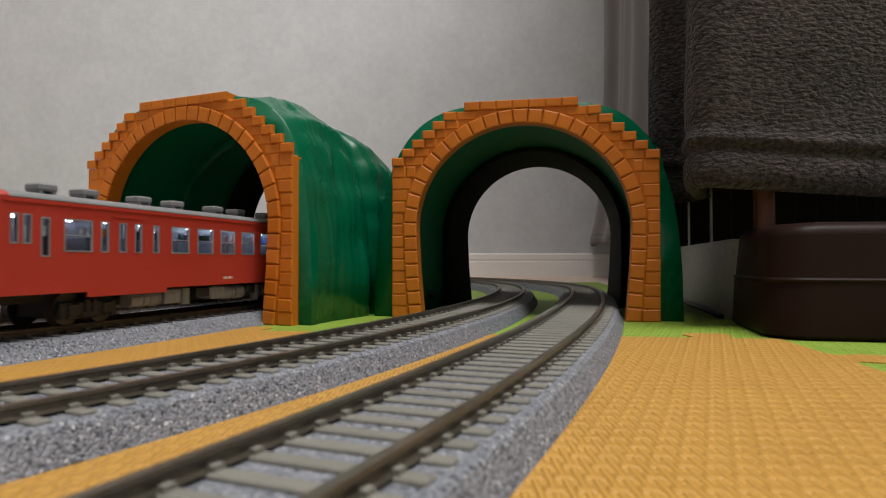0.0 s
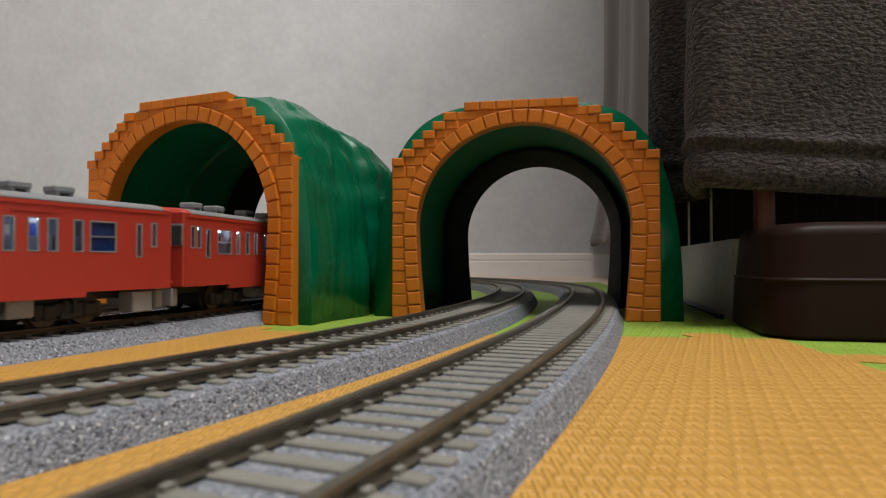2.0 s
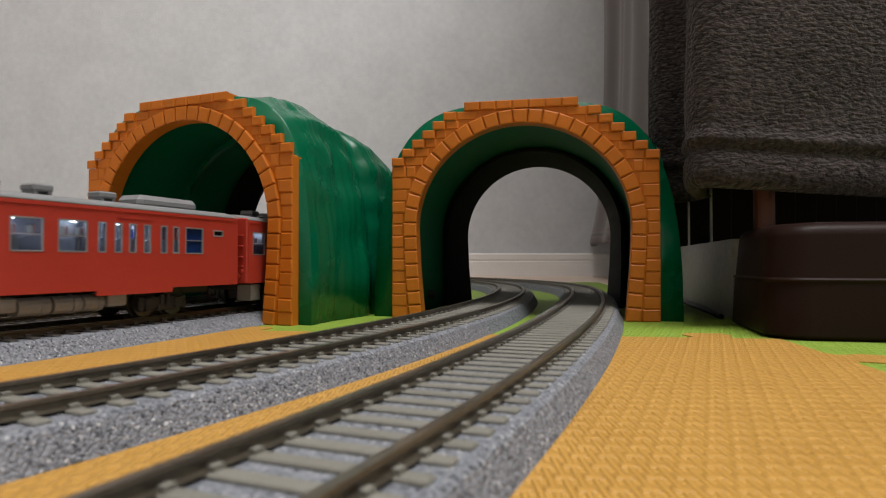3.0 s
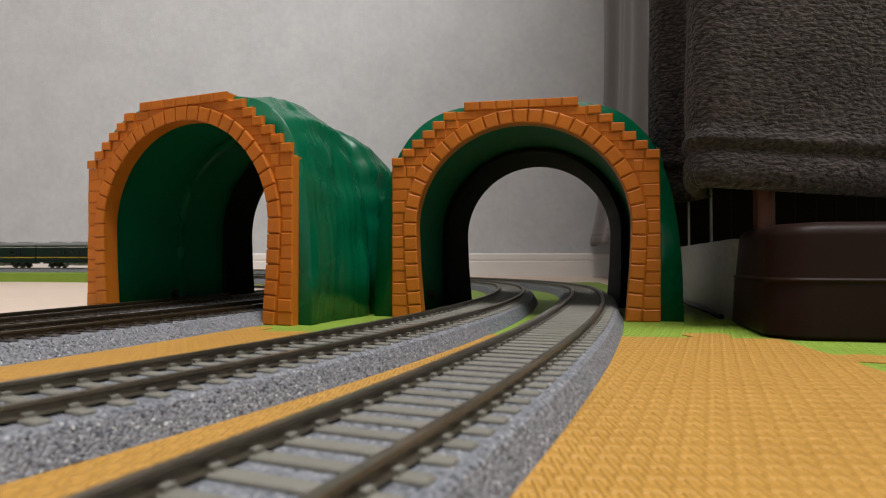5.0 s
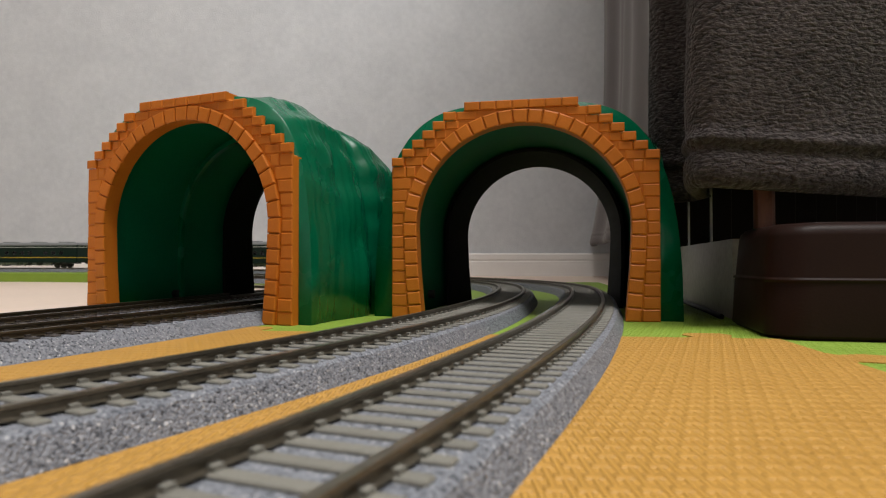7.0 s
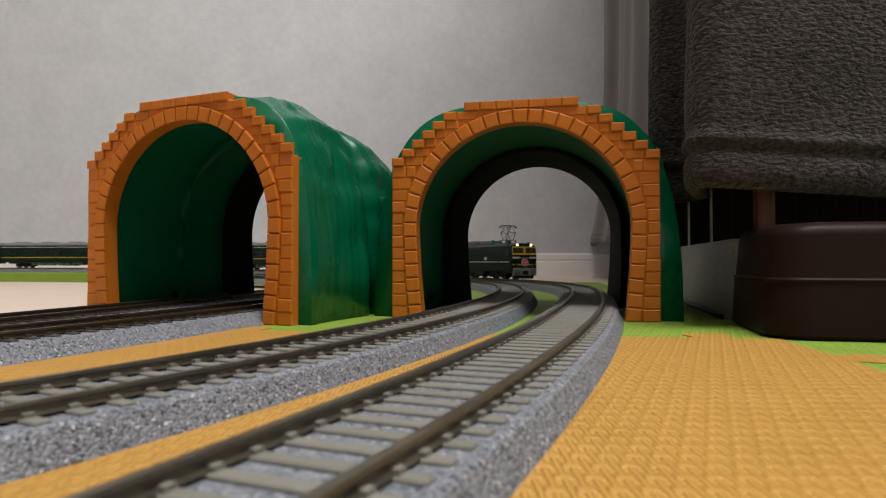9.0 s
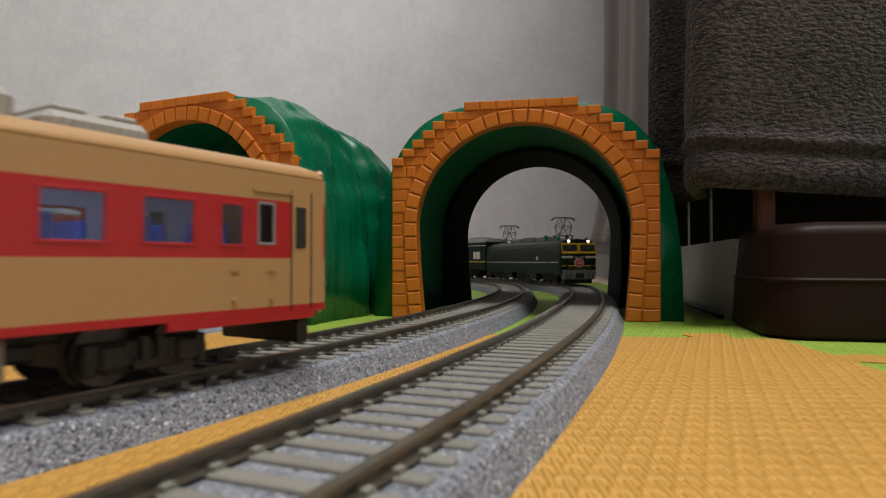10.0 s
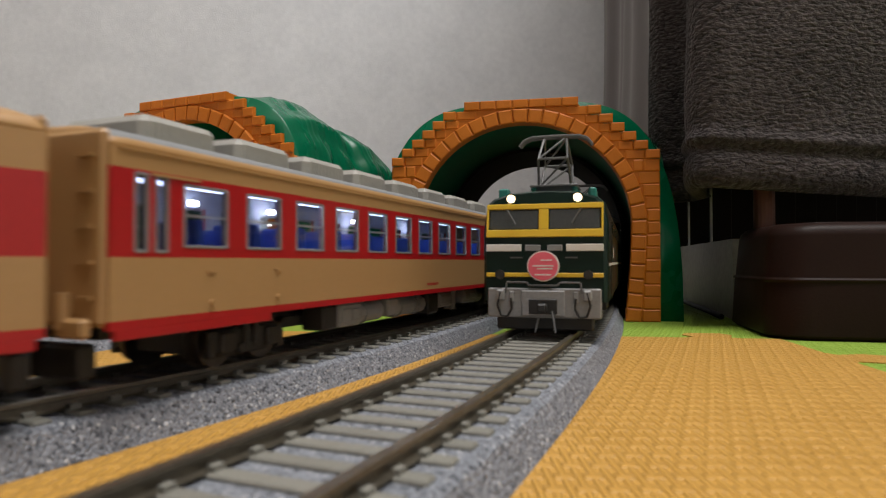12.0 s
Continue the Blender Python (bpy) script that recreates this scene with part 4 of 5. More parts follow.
def red_railcar(kind, big_box, seed):
    """A red diesel railcar; the cab end looks to +x when cab_front."""
    L, W = 201.0, 16.6
    Z0, Z1 = 10.2, 36.6
    th = tagged(new("red_railcar"), "plain red diesel railcar model with grey roof and lit windows", "train car", group="red diesel railcars")
    zb, zt = 22.2, 31.8
    # windows from the cab end, in millimetres: start, end, kind
    if kind == "a":
        plan = [(3.2, 5.6, "u"), (6.9, 9.5, "u"), (12.5, 15.4, "t"), (20.1, 30.3, "w"), (33.4, 36.6, "n"), (40.8, 44.0, "n"), (47.6, 50.8, "n"), (56.0, 59.0, "n")]
        plan += [(65.2 + 14.2 * k, 74.8 + 14.2 * k, "w") for k in range(5)]
        plan += [(q, q + 3.0, "n") for q in (135.4, 141.5, 147.2, 153.2, 160.6, 166.2)] + [(172.2, 181.2, "b"), (186.8, 192.2, "s")]
        vents, skirts, mark_at = [25, 41, 65.5, 83.5, 109, 125.5, 149], ((28.7, 63), (135.3, 166.3)), 98.5
    elif kind == "b":
        plan = [(6.0, 8.4, "u"), (12.0, 14.4, "t"), (22.0, 31.3, "b")] + [(201 - q - 3.3, 201 - q, "n") for q in (143.8, 150.6, 156.2, 164.3)]
        plan += [(201 - 83.0 - 14.1 * k, 201 - 73.4 - 14.1 * k, "w") for k in range(5)]
        plan += [(201 - q - 3.4, 201 - q, "n") for q in (31.0, 38.0, 43.9, 50.5, 58.4, 65.4)] + [(173.3, 183.7, "w"), (186.8, 197.4, "w")]
        vents, skirts, mark_at = [31.4, 45.4, 67.4, 84.3, 111, 128, 153.3, 171], ((32.3, 61.5), (133.6, 167.7)), 92.4
    else:
        plan = [(8.0, 11.0, "t"), (19.4, 26.5, "b"), (37.9, 41.2, "n")] + [(44.6 + 13.6 * k, 54.4 + 13.6 * k, "w") for k in range(7)]
        plan += [(q, q + 3.0, "n") for q in (143.5, 150.5, 157.0, 165.0)] + [(173.0, 182.0, "w")]
        vents, skirts, mark_at = [25, 51, 72, 93, 114, 135, 156], ((13, 42), (135, 166)), 98.5
    holes = []
    for a, b, k in plan:
        lo, hi = (zb - 1.5, zt) if k == "t" else (zb + (2 if k == "u" else 0), zt + (0.6 if k == "u" else 0))
        if k == "s":
            lo, hi = 29.0, 31.4
        holes.append((L / 2 - b, L / 2 - a, lo, hi, k))
    for y in (W, -W):
        bm = bmesh.new()
        cells(bm, L, y, 0.9, [(Z0, Z1, 0)], [h[:4] for h in holes])
        part("side_wall", bm, RED, th)
        bm = bmesh.new()
        cells(bm, L - 3, y - math.copysign(0.95, y), 0.3, [(12, Z1 - 0.3, 0)], [h[:4] for h in holes if abs(h[0] + h[1]) / 2 < L / 2 - 3])
        part("lining", bm, INNER, th, "pale inner lining")
        for x0, x1, z0, z1, k in holes:
            window(th, x0, x1, z0, z1, y, bar=k == "w" or k == "b", fill=BLIND_BLUE if k == "b" else SCREEN if k == "s" else None)
        s = 1 if y > 0 else -1
        # door steps, door tracks and rain gutter
        for a, b in skirts:
            bm = bmesh.new()
            box(bm, L / 2 - b, L / 2 - a, y - 0.9 if s > 0 else y, y if s > 0 else y + 0.9, 8.6, Z0 + 0.05, 0.1)
            part("skirt", bm, RED, th)
        bm = bmesh.new()
        box(bm, -L / 2 + 1, L / 2 - 1, min(y, y + s * 0.35), max(y, y + s * 0.35), Z1 - 1.1, Z1 - 0.7)
        for a in (skirts[0][0] + 10, skirts[1][0] + 8):
            box(bm, L / 2 - a - 13, L / 2 - a + 1, min(y, y + s * 0.3), max(y, y + s * 0.3), zt + 1.6, zt + 1.95)
        part("gutter", bm, RED, th)
        bm = bmesh.new()
        for k in range(5):
            box(bm, L / 2 - mark_at - 3.5 + k * 1.4, L / 2 - mark_at - 3.5 + k * 1.4 + (1.2 if k % 2 else 0.7), min(y, y + s * 0.05), max(y, y + s * 0.05), 12.4, 13.3)
        part("marking", bm, WHITE, th, "small white marking")
    # ends
    for s in (1, -1):
        bm = bmesh.new()
        x0, x1 = (L / 2 - 0.9, L / 2 + 0.6) if s > 0 else (-L / 2 - 0.6, -L / 2 + 0.9)
        box(bm, x0, x1, -W + 0.4, W - 0.4, Z0, Z1 + 1, 0.5)
        box(bm, x1 if s > 0 else x0 - 1.2, x1 + 1.2 if s > 0 else x0, -5, 5, Z0 + 0.4, 31, 0.3)
        end = part("end_wall", bm, RED, th)
        xo = x1 if s > 0 else x0
        if s > 0:
            bm = bmesh.new()
            for k in (-1, 1):
                box(bm, xo + 0.1, xo + 0.5, k * 11 - 4.6, k * 11 + 4.6, 25.5, 32.4, 0.2)
            box(bm, xo + 1.2, xo + 1.6, -3.4, 3.4, 25.5, 32.4, 0.2)
            part("windscreen", bm, SCREEN, end, "dark cab windows")
            for k in (-1, 1):
                bm = bmesh.new()
                box(bm, xo - 0.02, xo + 0.25, k * 11 - 5.1, k * 11 + 5.1, 24.9, 33.0, 0.1)
                part("screen_frame", bm, SILVER, end)
            bm = bmesh.new()
            for z in (14, 17):
                rod(bm, (xo + 1.2, 7, z), (xo + 2.4, 7, z), 1.1, 10)
            box(bm, xo, xo + 0.8, 6, 12, 11, 12.5, 0.2)
            part("jumper", bm, RED, end)
            bm = bmesh.new()
            rod(bm, (xo - 1, 0, 37.8), (xo + 1.1, 0, 37.8), 1.9, 14)
            part("head_lamp", bm, SILVER, end)
            bm = bmesh.new()
            box(bm, xo - 3, xo + 0.5, -12, 12, 3.2, 9.8, 0.5)
            part("snow_plough", bm, GEAR_GREY, th, "grey snow plough")
        else:
            bm = bmesh.new()
            for k in (-1, 1):
                box(bm, xo - 0.5, xo, k * 8.5 - 0.8, k * 8.5 + 0.8, 12, 16, 0.2)
                rod(bm, (xo - 0.8, k * 7.5, 18), (xo - 0.8, k * 7.5, 33), 0.35, 6)
                for z in (17, 21, 25.5, 30):
                    box(bm, xo - 1.3, xo, k * 13.6 - 1.0, k * 13.6 + 1.0, z, z + 0.6, 0.15)
                rod(bm, (xo - 1.6, k * 12.2, 13.2), (xo, k * 12.2, 13.2), 1.3, 10)
                rod(bm, (xo - 1.4, k * 13.8, 15.4), (xo, k * 13.8, 15.4), 0.9, 10)
            part("jumper", bm, RED, end)
        coupler(th, xo, s)
    bm, mats = roof(L, W, Z1, 39.4, [ROOF_GREY, RED], dome=9)
    part("roof", bm, mats, th, "grey roof", smooth=True)
    # roof vents on short feet
    for a in vents:
        bm = bmesh.new()
        x = L / 2 - a - (2.0 if kind == "a" else -2.0 if kind == "b" else 0)
        box(bm, x - 3.4, x + 3.4, -3.2, 3.2, 41.0, 43.2, 0.5)
        for k in (-1, 1):
            box(bm, x + k * 2.3 - 0.6, x + k * 2.3 + 0.6, -2.8, 2.8, 38.9, 41.2)
        part("roof_vent", bm, ROOF_GREY, th)
    if big_box:
        bm = bmesh.new()
        box(bm, -L / 2 + 10.5, -L / 2 + 39.5, -6, 6, 38.4, 43.4, 1.8)
        part("roof_tank", bm, ROOF_GREY, th, "rounded grey roof tank")
    underfloor(th, L, seed)
    for x in (L * 0.33, -L * 0.33):
        bogie(th, x)
    boxes_part("end_box", th, [(L / 2 - 14, L / 2 - 6, -15, -8, 2.6, 9.6), (-L / 2 + 6, -L / 2 + 14, -15, -8, 2.6, 9.6)], GEAR_GREY)
    interior(th, L, W, INNER, 14, 27.0, 35.0, [L / 2 - a for a in (27, 49, 66, 83, 97, 111, 128, 150, 168, 180)], 10.0, seed)
    return th


def cream_railcar(cab, grey_roof, seed):
    L, W = 223.0, 16.8
    Z0, Z1 = 9.7, 35.8
    th = tagged(new("express_railcar"), "cream express railcar model with a red window band, lit inside" if not grey_roof else "cream and red express railcar model with grey roof, lit inside", "train car", group="cream and red express railcars")
    zb, zt = (21.6, 31.6) if grey_roof else (22.0, 29.7)
    top_band = 32.8 if grey_roof else 30.8
    bands = [(Z0, 11.0, 1), (11.0, 20.0, 0), (20.0, top_band, 1), (top_band, Z1, 0)]
    # from the front end
    if cab:
        plan = [(13.7, 17.8, "k"), (20.9, 26.2, "w")] + [(31.0 + 14.9 * k, 40.7 + 14.9 * k, "w") for k in range(11)] + [(200.0, 206.0, "w"), (210.3, 216.6, "k")]
    else:
        plan = [(12.2, 14.2, "n"), (15.2, 17.2, "n"), (21.5, 27.0, "w")] + [(32.6 + 15.15 * k, 42.7 + 15.15 * k, "w") for k in range(12)] + [(212.6, 215.0, "n"), (216.4, 218.8, "n")]
    blocks = [(L / 2 - 9.5, L / 2 - 0.5, 11.0, Z1, 0)]
    holes = []
    for a, b, k in plan:
        hi = zt + (0.6 if k == "k" else 0)
        holes.append((L / 2 - b, L / 2 - a, zb + (0.5 if k == "k" else 0) - (0.9 if k == "n" else 0), hi + (0.8 if k == "n" else 0), k))
    for y in (W, -W):
        s = 1 if y > 0 else -1
        bm = bmesh.new()
        cells(bm, L, y, 0.9, bands, [h[:4] for h in holes], blocks)
        part("side_wall", bm, [CREAM, CRIMSON], th)
        bm = bmesh.new()
        cells(bm, L - 3, y - math.copysign(0.95, y), 0.3, [(12, Z1 - 0.3, 0)], [h[:4] for h in holes])
        part("lining", bm, INNER_VIOLET_LIT, th, "pale inner lining")
        for x0, x1, z0, z1, k in holes:
            window(th, x0, x1, z0, z1, y, glass=SMOKED if k == "k" else None, bar=k == "w" and not cab, frame_mat=CRIMSON if k == "w" and not grey_roof else None)
        for a, b in ((3, 36), (L - 36, L - 1)):
            bm = bmesh.new()
            box(bm, L / 2 - b, L / 2 - a, y - 0.9 if s > 0 else y, y if s > 0 else y + 0.9, 8.2, Z0 + 0.05, 0.1)
            part("skirt", bm, CRIMSON, th)
        bm = bmesh.new()
        if grey_roof:
            box(bm, -L / 2 + 1, L / 2 - 1, min(y, y + s * 0.3), max(y, y + s * 0.3), Z1 - 0.4, Z1)
        for a in (14, L - 12):
            box(bm, L / 2 - a - 5, L / 2 - a + 5, min(y, y + s * 0.3), max(y, y + s * 0.3), 32.2, 32.6)
        for a in (14.5, 23, L - 20, L - 38):
            rod(bm, (L / 2 - a, y, 12.6), (L / 2 - a, y + s * 0.5, 12.6), 0.5, 8)
            box(bm, L / 2 - a - 1, L / 2 - a + 1, min(y, y + s * 0.25), max(y, y + s * 0.25), 17.6, 18.0)
        part("gutter", bm, CREAM, th, "thin raised gutter and handles")
        bm = bmesh.new()
        for k in range(6):
            box(bm, L / 2 - 112 + k * 1.5, L / 2 - 112 + k * 1.5 + 1.0, min(y, y + s * 0.05), max(y, y + s * 0.05), 12.2, 13.0)
        part("marking", bm, CRIMSON, th, "small red marking")
        bm = bmesh.new()
        for x in (L / 2 - 9.4, L / 2 - 4.0):
            box(bm, x - 0.15, x + 0.15, min(y, y + s * 0.12), max(y, y + s * 0.12), 10, 33)
        box(bm, L / 2 - 8.3, L / 2 - 5.5, min(y, y + s * 0.2), max(y, y + s * 0.2), 22, 30, 0.1)
        part("cab_door", bm, GEAR_DARK, th, "cab door seams and dark window")
    for s in (1, -1):
        bm = bmesh.new()
        x0, x1 = (L / 2 - 0.9, L / 2 + 0.6) if s > 0 else (-L / 2 - 0.6, -L / 2 + 0.9)
        box(bm, x0, x1, -W + 0.4, W - 0.4, Z0 + 0.4, Z1 + 2.4, 0.8)
        end = part("end_wall", bm, CREAM, th, "cream end wall")
        xo = x1 if s > 0 else x0
        bm = bmesh.new()
        box(bm, min(xo, xo + s * 2), max(xo, xo + s * 2), -5.4, 5.4, 9, 31.5, 0.4)
        part("gangway", bm, CREAM, end, "cream gangway door frame")
        bm = bmesh.new()
        for z in (14, 19, 24, 29, 34):
            box(bm, min(xo, xo + s * 0.6), max(xo, xo + s * 0.6), -14.5, -11.5, z, z + 0.5)
        rod(bm, (xo + s * 0.8, -9.5, 10), (xo + s * 0.8, -9.5, 15), 1.2, 8)
        box(bm, min(xo, xo + s * 1.6), max(xo, xo + s * 1.6), -14.5, -8.5, 8.6, 11.5, 0.5)
        part("ladder", bm, CREAM, end, "cream steps and hoses")
        if s > 0:
            bm = bmesh.new()
            box(bm, xo, xo + 0.3, -W + 1, W - 1, 22, 31.6, 0.1)
            part("front_band", bm, CRIMSON, end)
        bm = bmesh.new()
        box(bm, min(xo - s * 3, xo), max(xo - s * 3, xo), -12, 12, 2.6, 7.6, 0.5)
        part("snow_plough", bm, GEAR_DARK, th)
        coupler(th, xo, s)
    if grey_roof:
        bm, mats = roof(L, W, Z1, 39.6, [ROOF_GREY, CREAM], dome=2.5, stripe=1)
    else:
        bm, mats = roof(L, W, Z1, 39.6, [CREAM, CREAM], dome=2)
    part("roof", bm, mats, th, "rounded grey roof" if grey_roof else "rounded cream roof", smooth=True)
    # cooling units along the roof
    for k in range(8):
        x = L / 2 - (41 + k * 23 if grey_roof else 42.5 + k * 20.7)
        bm = bmesh.new()
        low = k in (0, 2, 6) and not grey_roof
        tall = 41.9 if low else 43.6
        box(bm, x - 8.6, x + 8.6, -9.5, 9.5, 37.6, tall, 1.3)
        unit = part("roof_unit", bm, UNIT_GREY, th, "grey ribbed cooling unit")
        bm = bmesh.new()
        if low:
            for r in (-1, 1):
                box(bm, x + r * 4.2 - 2.6, x + r * 4.2 + 2.6, -8, 8, tall - 0.1, tall + 1.1, 0.4)
        for i in range(9):
            for s in (1, -1):
                box(bm, x - 6.2 + i * 1.5, x - 5.6 + i * 1.5, s * 9.5 - 0.2, s * 9.5 + 0.2, 39.4, tall - 1.2)
        part("louvre", bm, UNIT_GREY, unit)
    underfloor(th, L, seed, 2.6)
    for x in (L * 0.34, -L * 0.34):
        bogie(th, x)
    interior(th, L, W, SEAT_BLUE, 13, 26.4, 33.6, [L / 2 - a for a in (60, 104, 148, 176)], 15.0, seed, INNER_VIOLET_LIT)
    return th


def pantograph(th, x, z, reach):
    """A diamond of bars on four insulators."""
    bm = bmesh.new()
    box(bm, x - 7.5, x + 7.5, -7.2, 7.2, z + 2.2, z + 2.9, 0.2)
    pa = part("pantograph", bm, PANTO, th, "grey raised pantograph")

    def bar(name, pts, r):
        bm = bmesh.new()
        for p, q in zip(pts, pts[1:]):
            rod(bm, p, q, r, 6)
        part(name, bm, PANTO, pa)
    mid, top = z + 3 + reach * 0.5, z + 3 + reach
    for s in (-1, 1):
        for k in (-1, 1):
            bar("lower_arm", [(x + k * 2.2, s * 5.0, z + 2.6), (x + k * 8.0, s * 4.4, mid)], 0.42)
            bar("upper_arm", [(x + k * 8.0, s * 4.4, mid), (x + k * 1.0, s * 3.4, top)], 0.36)
    for k in (-1, 1):
        bar("cross_bar", [(x + k * 8.0, -4.4, mid), (x + k * 8.0, 4.4, mid)], 0.42)
        bar("brace", [(x + k * 2.2, -5.0, z + 2.6), (x + k * 8.0, 4.4, mid)], 0.34)
        bar("brace", [(x + k * 8.0, -4.4, mid), (x + k * 1.0, 3.4, top)], 0.32)
        bar("contact_bow", [(x + k * 1.4, a, top + b) for a, b in ((-11.2, -2.6), (-9.8, -0.7), (-7.5, 0.2), (0, 0.4), (7.5, 0.2), (9.8, -0.7), (11.2, -2.6))], 0.55)
    for k in (-1, 1):
        for s in (-1, 1):
            bm = bmesh.new()
            for i in range(3):
                rod(bm, (x + k * 5, s * 6.2, z - 0.4 + i * 0.9), (x + k * 5, s * 6.2, z + 0.1 + i * 0.9), 1.0, 10)
            rod(bm, (x + k * 5, s * 6.2, z - 0.8), (x + k * 5, s * 6.2, z + 2.4), 0.6, 8)
            part("insulator", bm, TEAL, pa)


def electric_locomotive():
    L, W = 195.0, 16.9
    th = tagged(new("electric_locomotive"), "dark green electric locomotive model with yellow bands and raised pantographs", "locomotive")
    Z0, Z1 = 9.0, 37.0
    # body with a side that slopes in over the windows
    prof = [(-W, Z0), (-W, 30.0), (-W + 0.9, Z1), (-W + 2.6, 38.6), (-9, 40.2), (0, 40.7), (9, 40.2), (W - 2.6, 38.6), (W - 0.9, Z1), (W, 30.0), (W, Z0)]
    bm = bmesh.new()
    rings = []
    for x, k in ((-L / 2, 0.93), (-L / 2 + 1.2, 0.985), (-L / 2 + 4, 1), (-L / 2 + 40, 1), (0, 1), (L / 2 - 40, 1), (L / 2 - 4, 1), (L / 2 - 1.2, 0.985), (L / 2, 0.93)):
        rings.append([(x - (math.copysign(1, x) * max(0, z - 27) * 0.12 if abs(x) > L / 2 - 5 else 0), y * k, z if z < 30 else z - (1 - k) * 8) for y, z in prof])
    sweep(bm, rings)
    body = part("body", bm, DEEP_GREEN, th, "dark green body shell")
    # side: stripe, louvres, high windows, doors
    for s in (1, -1):
        y = s * W

        def plate(name, specs, mat_, label="", out=0.12):
            bm = bmesh.new()
            for x0, x1, z0, z1 in specs:
                box(bm, x0, x1, min(y, y + s * out), max(y, y + s * out), z0, z1)
            part(name, bm, mat_, body, label)
        plate("stripe", [(-L / 2 + 26, L / 2 - 26, 19.1, 19.9), (L / 2 - 23, L / 2 - 5, 19.1, 19.9), (-L / 2 + 5, -L / 2 + 23, 19.1, 19.9)], WHITE, "thin white stripe")
        plate("louvre", [(-70 + k * 20, -56 + k * 20, 29.5 + i * 1.1, 30.1 + i * 1.1) for k in range(7) for i in range(4)], DEEP_GREEN, out=0.35)
        plate("cab_window", [(L / 2 - 12, L / 2 - 6, 26, 33.5), (-L / 2 + 6, -L / 2 + 12, 26, 33.5)], GEAR_DARK, "dark cab side window")
        plate("door_seam", [(L / 2 - 24, L / 2 - 23.7, 10, 34), (L / 2 - 15, L / 2 - 14.7, 10, 34)], GEAR_DARK)
        plate("emblem", [(L / 2 - 52, L / 2 - 50.6, 21.6, 25.0), (L / 2 - 50.1, L / 2 - 47.6, 21.6, 25.0)], WHITE, "small white emblem")
    # both cab fronts
    for s in (1, -1):
        X = s * L / 2

        def front(name, specs, mat_, label="", out=0.5, bevel=0.15, slope=True):
            bm = bmesh.new()
            for y0, y1, z0, z1 in specs:
                zc = (z0 + z1) / 2
                off = -s * max(0, zc - 27) * 0.12 if slope else 0
                t = math.atan(0.12) * s if (slope and zc > 27) else 0
                m = Matrix.Translation((X + off, 0, zc)) @ Matrix.Rotation(-t, 4, "Y") @ Matrix.Translation((0, 0, -zc))
                box(bm, -0.3 if s > 0 else -out, out if s > 0 else 0.3, y0, y1, z0, z1, bevel, m)
            return part(name, bm, mat_, body, label)
        yw = W * 0.93
        front("window_band", [(-yw, yw, 35.2, 36.7), (-yw, yw, 27.2, 29.3), (-1.3, 1.3, 29.3, 35.2), (-yw, -yw + 0.6, 29.3, 35.2), (yw - 0.6, yw, 29.3, 35.2)], YELLOW, "yellow band round the windscreens", 0.6)
        front("windscreen", [(-yw + 0.9, -1.5, 29.5, 35.0), (1.5, yw - 0.9, 29.5, 35.0)], SCREEN, "dark windscreen", 0.25)
        bm = bmesh.new()
        for k in (-1, 1):
            rod(bm, (X + s * 0.1, k * 10, 35.2), (X + s * 0.6, k * 7.6, 31), 0.25, 6)
        part("wiper", bm, PANTO, body)
        front("white_band", [(-yw, -6, 23.2, 25.2), (6, yw, 23.2, 25.2)], WHITE, "white band", 0.5)
        front("plate", [(-5, -0.8, 23.3, 25.0), (1.0, 5, 23.3, 25.0)], GEAR_GREY, "grey number plate bars", 0.5)
        front("yellow_line", [(-yw, yw, 15.9, 17.1)], YELLOW, "thin yellow line", 0.45)
        bm = bmesh.new()
        rod(bm, (X, 0, 19.0), (X + s * 1.4, 0, 19.0), 4.3, 32)
        hm = part("headmark", bm, WHITE, body, "round headmark with pale rim")
        bm = bmesh.new()
        rod(bm, (X + s * 1.3, 0, 19.0), (X + s * 1.6, 0, 19.0), 3.95, 32)
        part("headmark_face", bm, PINK, hm, "pink face")
        bm = bmesh.new()
        for y0, y1, z in ((-0.6, 2.4, 20.5), (-2.8, 2.8, 18.9), (-1.5, 2.6, 18.1), (-2.2, 2.2, 16.4)):
            box(bm, X + s * 1.6 - 0.1, X + s * 1.6 + 0.1, y0 * s, y1 * s, z, z + 0.35)
        part("headmark_bars", bm, WHITE, hm, "pale bars and mark")
        for k in (-1, 1):
            bm = bmesh.new()
            rod(bm, (X - s * 4.5, k * 9, 38.3), (X - s * 0.9, k * 9, 38.3), 1.6, 18)
            hl = part("head_lamp", bm, DEEP_GREEN, body)
            if s > 0:
                bm = bmesh.new()
                rod(bm, (X - s * 0.95, k * 9, 38.3), (X - s * 0.65, k * 9, 38.3), 1.15, 18)
                part("lens", bm, HEAD_LAMP, hl, "glowing warm white lens")
            bm = bmesh.new()
            rod(bm, (X, k * 11.8, 16.6), (X + s * 1.3, k * 11.8, 16.6), 1.3, 14)
            part("tail_lamp", bm, GEAR_DARK, body)
            bm = bmesh.new()
            box(bm, min(X, X + s * 0.5), max(X, X + s * 0.5), k * 7.4 - 1.6, k * 7.4 + 1.6, 21.2, 21.6)
            part("grab_bar", bm, PANTO, body)
        # buffer beam
        bm = bmesh.new()
        box(bm, min(X - s * 2, X + s * 0.8), max(X - s * 2, X + s * 0.8), -15.2, 15.2, 4.4, 12.8, 0.4)
        box(bm, min(X + s * 0.8, X + s * 1.6), max(X + s * 0.8, X + s * 1.6), -5.8, 5.8, 5.0, 12.2, 0.3)
